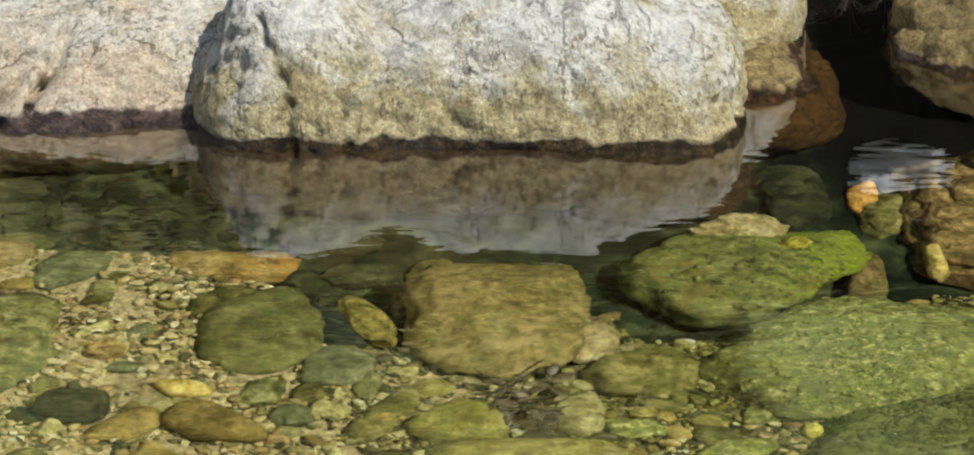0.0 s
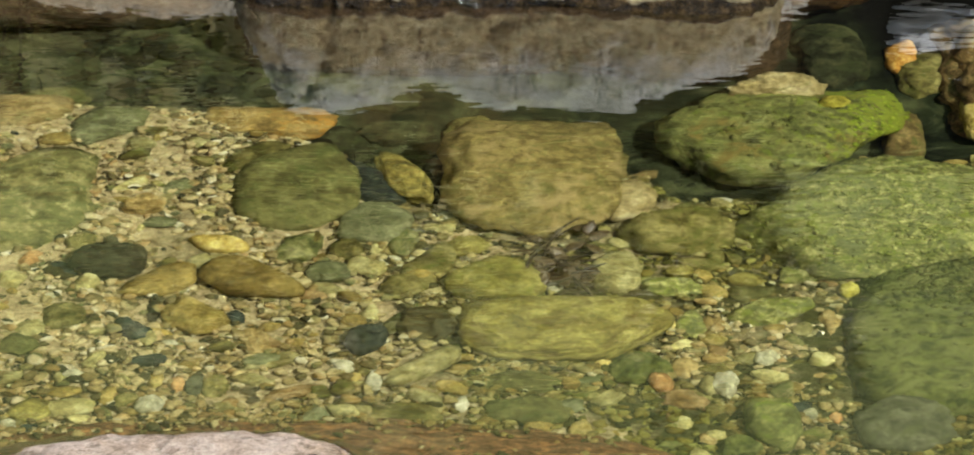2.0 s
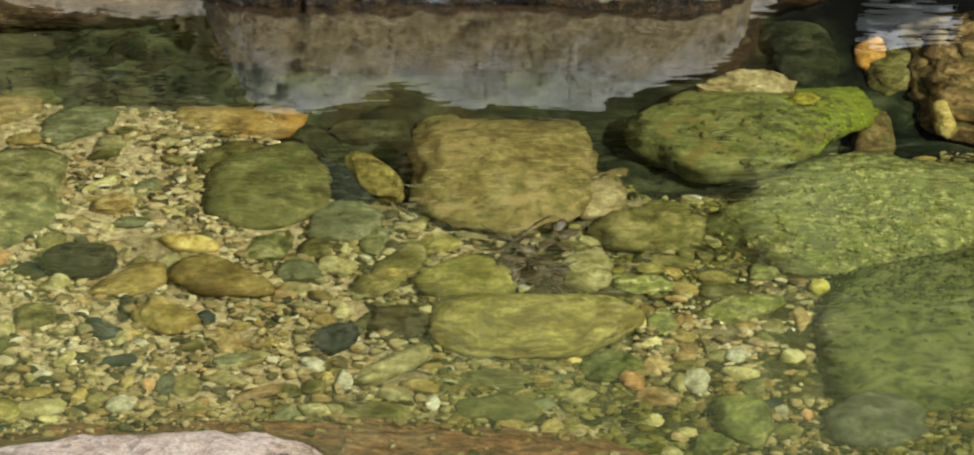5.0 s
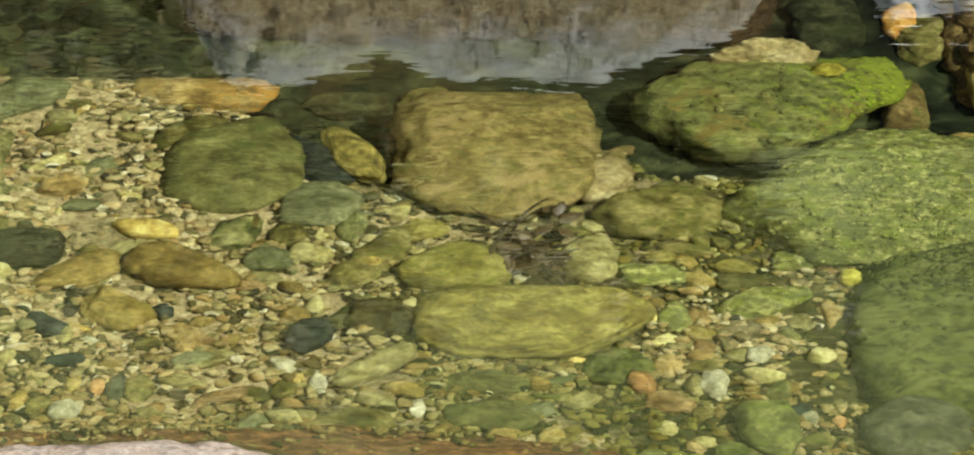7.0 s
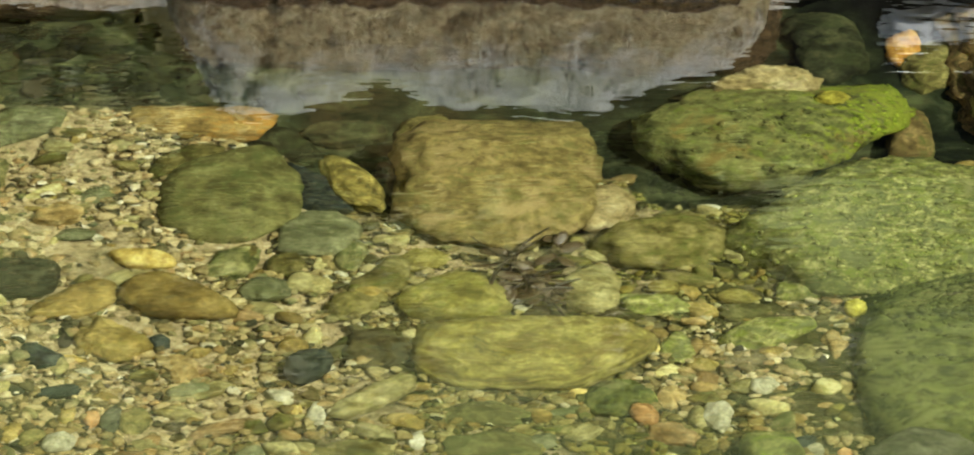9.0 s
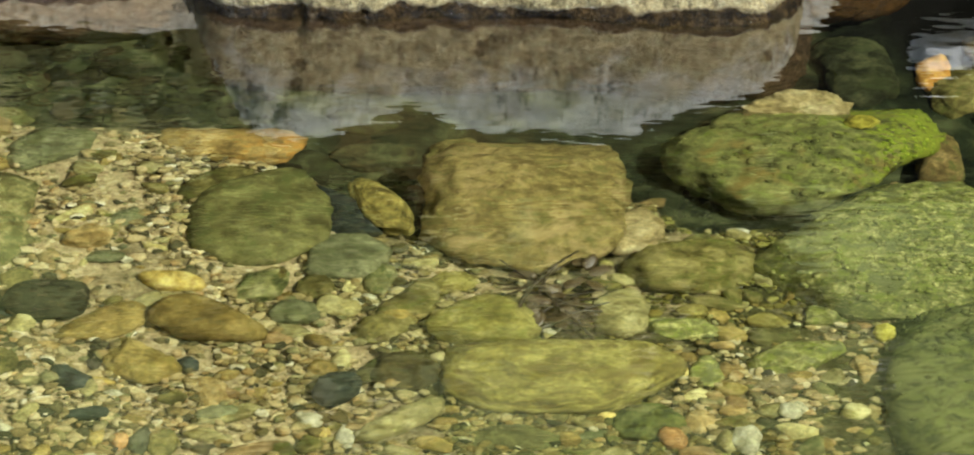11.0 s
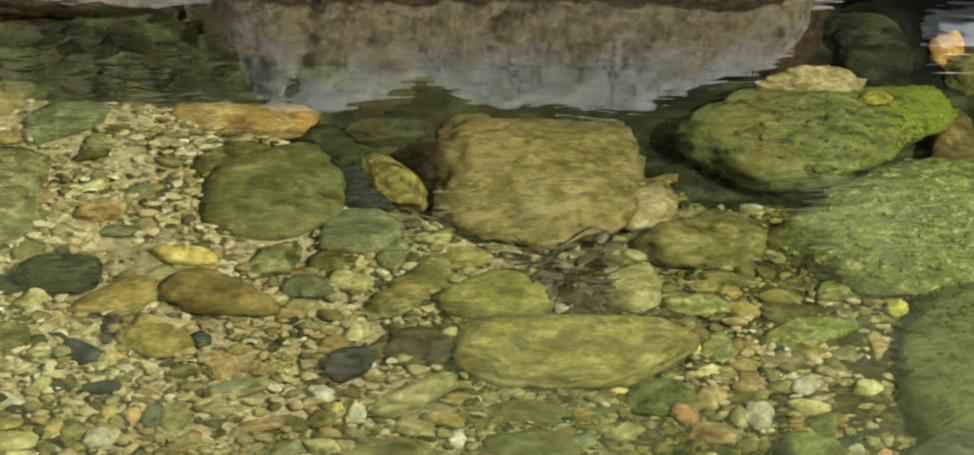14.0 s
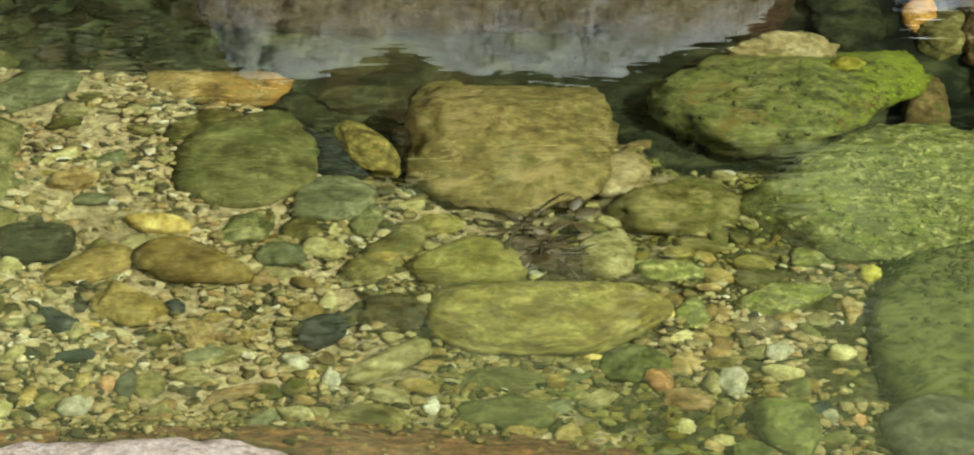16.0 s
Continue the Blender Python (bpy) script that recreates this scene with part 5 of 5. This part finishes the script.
def scatter_gravel(count):
    """Fine gravel over the shoal, in one mesh."""
    rng = np.random.default_rng(5)
    small = [stone_places(1, 2.3, 4, 0.15, 500 + k, 0.5, 0.85) for k in range(10)]
    large = [stone_places(2, 2.4, 9, 0.12, 520 + k, 0.48, 0.82) for k in range(14)]
    vs, fs, base = [], [], 0
    for i in range(count + 9000):
        x, y = rng.uniform(-1.35, 1.35), rng.uniform(4.95, 6.8)
        if i >= count:
            x, y = rng.uniform(-1.2, 0.6), rng.uniform(4.9, 5.5)
        z = float(bed_height(x, y))
        dome = 1 - abs((x + 0.36) / 0.80) ** 3 - abs((y - 4.82) / 0.50) ** 3
        shelf = -0.19 + 0.165 * max(0.0, dome) ** 0.333
        if dome > 0 and shelf > z:
            if shelf - z > rng.exponential(0.035):
                continue
            z = shelf
        elif i >= count:
            continue
        if z < -0.22 - 0.09 * rng.random():
            continue
        r = 0.0034 + 0.014 * rng.random() ** 2.4
        if i < 4500:
            x, y = rng.uniform(-0.05, 1.0), rng.uniform(5.05, 5.72)
            z, r = float(bed_height(x, y)), rng.uniform(0.008, 0.019)
        elif i < 7300:
            x, y = rng.uniform(-0.85, -0.05), rng.uniform(5.3, 6.55)
            z, r = float(bed_height(x, y)), 0.009 + 0.015 * rng.random() ** 1.6
            if z < -0.23:
                continue
        drift = noise.fractal(Vector((x * 7, y * 5, 3.0)), 0.9, 2.0, 3) - 0.25 * float(smooth_step((y - 5.9) / 0.3)) * (x < 0)
        if 7300 <= i < count and drift < rng.uniform(-0.75, 0.05) or 4500 <= i < 7300 and drift < rng.uniform(-0.9, 0.2):
            continue
        if r > 0.006 and not clear_of_stones(x, y, 0.5):
            continue
        v, f = large[i % 14] if r > 0.0065 else small[i % 10]
        w = rng.uniform(0, 6.283)
        c, s = math.cos(w), math.sin(w)
        q = v * (r, r * rng.uniform(0.55, 0.9), min(r * rng.uniform(0.35, 0.7), 0.008))
        q = np.stack([q[:, 0] * c - q[:, 1] * s + x, q[:, 0] * s + q[:, 1] * c + y, q[:, 2] + z + r * rng.uniform(0.0, 0.85)], 1)
        vs.append(q)
        fs.append(f + base)
        base += len(q)
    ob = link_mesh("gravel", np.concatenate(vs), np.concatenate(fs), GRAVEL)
    tagged(ob, "loose tan, olive and white gravel on the stream bed", "gravel", kind="stuff")


def channel_cobbles(count):
    """Drowned cobbles on the floor of the dark channel, in one mesh."""
    rng = np.random.default_rng(29)
    shapes = [stone_places(2, 2.3, 7, 0.15, 560 + k, 0.55, 0.9) for k in range(10)]
    vs, fs, base = [], [], 0
    for i in range(count):
        x, y = rng.uniform(-1.5, -0.35), rng.uniform(6.2, 7.5)
        z = float(bed_height(x, y))
        if z > -0.27:
            continue
        r = 0.012 + 0.035 * rng.random() ** 2.5
        v, f = shapes[i % 10]
        w = rng.uniform(0, 6.283)
        c, s = math.cos(w), math.sin(w)
        q = v * (r, r * rng.uniform(0.55, 0.9), r * rng.uniform(0.25, 0.45))
        q = np.stack([q[:, 0] * c - q[:, 1] * s + x, q[:, 0] * s + q[:, 1] * c + y, q[:, 2] + z + r * 0.1], 1)
        vs.append(q)
        fs.append(f + base)
        base += len(q)
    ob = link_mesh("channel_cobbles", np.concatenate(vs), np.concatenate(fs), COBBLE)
    tagged(ob, "small silty cobbles toned dark for deep water on the channel floor", "cobbles", kind="stuff")


channel_cobbles(850)
scatter_pebbles(290)
scatter_gravel(46000)


# ---- plants on the far bank ----
def debris(x, y, z, yaw, size, seed):
    """A tangle of drowned twigs and dark leaf scraps caught between stones."""
    rng = np.random.default_rng(seed)
    root = new("twig_tangle")
    root.matrix_world = pose(x, y, z, 0, 0, yaw)
    tagged(root, "dark drowned twigs and leaf scraps caught between stones", "twigs")
    for k in range(7):
        w, reach = rng.normal(0.0, 0.55), size * rng.uniform(0.5, 1.0)
        o = Vector((rng.uniform(-0.3, 0.2) * size, rng.normal(0, 0.12) * size, rng.uniform(0, 0.02)))
        vs, fs = [], []
        for i, t in enumerate(np.linspace(-0.5, 0.5, 8)):
            q = o + Vector((reach * t * math.cos(w), reach * t * math.sin(w) + 0.05 * size * math.sin(4 * t + k), 0.015 * math.sin(3 * t + k)))
            r = 0.0055 * (1 - 0.6 * i / 7)
            vs += [(q.x, q.y + r * math.cos(a), q.z + r * math.sin(a)) for a in np.arange(5) * 1.2566]
            if i:
                fs += [(5 * i - 5 + j, 5 * i - 5 + (j + 1) % 5, 5 * i + (j + 1) % 5, 5 * i + j) for j in range(5)]
        link_mesh("twig", vs, fs, DEBRIS).parent = root
    for k in range(16):
        v, f = stone_places(2, 2.2, 3, 0.2, seed + k)
        ob = link_mesh("leaf_scrap", v / np.abs(v).max(0) * (0.028, 0.014, 0.002), f, DEBRIS)
        ob.parent = root
        ob.matrix_basis = pose(rng.normal(0, 0.3) * size, rng.normal(0, 0.14) * size, rng.uniform(0, 0.02), rng.uniform(-30, 30), rng.uniform(-30, 30), rng.uniform(0, 360))


def shrub(x, y, z, size, seed, leaves):
    """A low shrub: bent stems and many small leaves."""
    rng = np.random.default_rng(seed)
    root = new("shrub")
    root.matrix_world = pose(x, y, z)
    tagged(root, "sparse olive-green leafy shrub on the earth bank", "shrub", "shrubs on the bank")
    ends = []
    for k in range(9):
        w, out = rng.uniform(0, 6.283), rng.uniform(0.3, 0.9) * size
        pts = [Vector((math.cos(w) * out * t, math.sin(w) * out * t, size * 1.1 * t ** 0.8 - 0.5 * out * t * t)) for t in np.linspace(0, 1, 7)]
        ends.append(pts)
        vs, fs = [], []
        for i, q in enumerate(pts):
            r = 0.014 * size * (1 - 0.8 * i / 6)
            vs += [(q.x + r * math.cos(a), q.y + r * math.sin(a), q.z) for a in np.arange(5) * 1.2566]
            if i:
                fs += [(5 * i - 5 + j, 5 * i - 5 + (j + 1) % 5, 5 * i + (j + 1) % 5, 5 * i + j) for j in range(5)]
        link_mesh("stem", vs, fs, STEM).parent = root
    vs, fs = [], []
    for i in range(leaves):
        pts = ends[int(rng.integers(9))]
        q = pts[int(rng.integers(2, 7))] + Vector(rng.normal(size=3) * 0.16 * size)
        m = Euler((0.85, 0.0, 0.0)).to_matrix() @ Euler(rng.uniform(-0.9, 0.9, 3)).to_matrix()
        r = rng.uniform(0.03, 0.085)
        n0 = len(vs)
        for ux, uy, uz in ((-1, 0, 0), (0, -0.45, 0.1), (1, 0, 0), (0, 0.45, 0.1)):
            vs.append(q + m @ Vector((ux * r, uy * r, uz * r)))
        fs += [(n0, n0 + 1, n0 + 2), (n0, n0 + 2, n0 + 3)]
    crown = link_mesh("foliage", vs, fs, LEAF, False)
    crown.parent = root


def dry_tuft(x, y, z, seed):
    """Bent dry stems at the water's edge."""
    rng = np.random.default_rng(seed)
    root = new("dry_grass")
    root.matrix_world = pose(x, y, z)
    tagged(root, "thin dry pale stems hanging over dark water", "grass")
    for k in range(12):
        w, reach = rng.uniform(0, 6.283), rng.uniform(0.08, 0.24)
        vs, fs = [], []
        for i, t in enumerate(np.linspace(0, 1, 8)):
            q = Vector((math.cos(w) * reach * t * t, math.sin(w) * reach * t * t, 0.22 * t - 0.14 * t * t * t))
            r = 0.0022 * (1 - 0.7 * i / 7)
            vs += [(q.x + r * math.cos(a), q.y + r * math.sin(a), q.z) for a in np.arange(4) * 1.5708]
            if i:
                fs += [(4 * i - 4 + j, 4 * i - 4 + (j + 1) % 4, 4 * i + (j + 1) % 4, 4 * i + j) for j in range(4)]
        link_mesh("stem", vs, fs, STEM).parent = root


dry_tuft(0.98, 8.30, 0.0, 95)
dry_tuft(1.08, 8.36, 0.0, 96)
debris(0.115, 5.99, -0.13, 66, 0.28, 90)
debris(0.115, 5.895, -0.145, 20, 0.16, 91)
shrub(-1.28, 8.66, 0.40, 0.50, 71, 190)
shrub(-0.98, 8.64, 0.40, 0.48, 77, 190)
shrub(-0.72, 8.62, 0.42, 0.42, 76, 120)
shrub(-0.5, 9.1, 0.9, 0.9, 72, 1600)
shrub(0.5, 9.2, 1.0, 0.8, 73, 1400)
shrub(2.2, 9.2, 1.0, 0.9, 74, 1600)
shrub(-2.7, 8.9, 0.6, 1.0, 75, 1600)
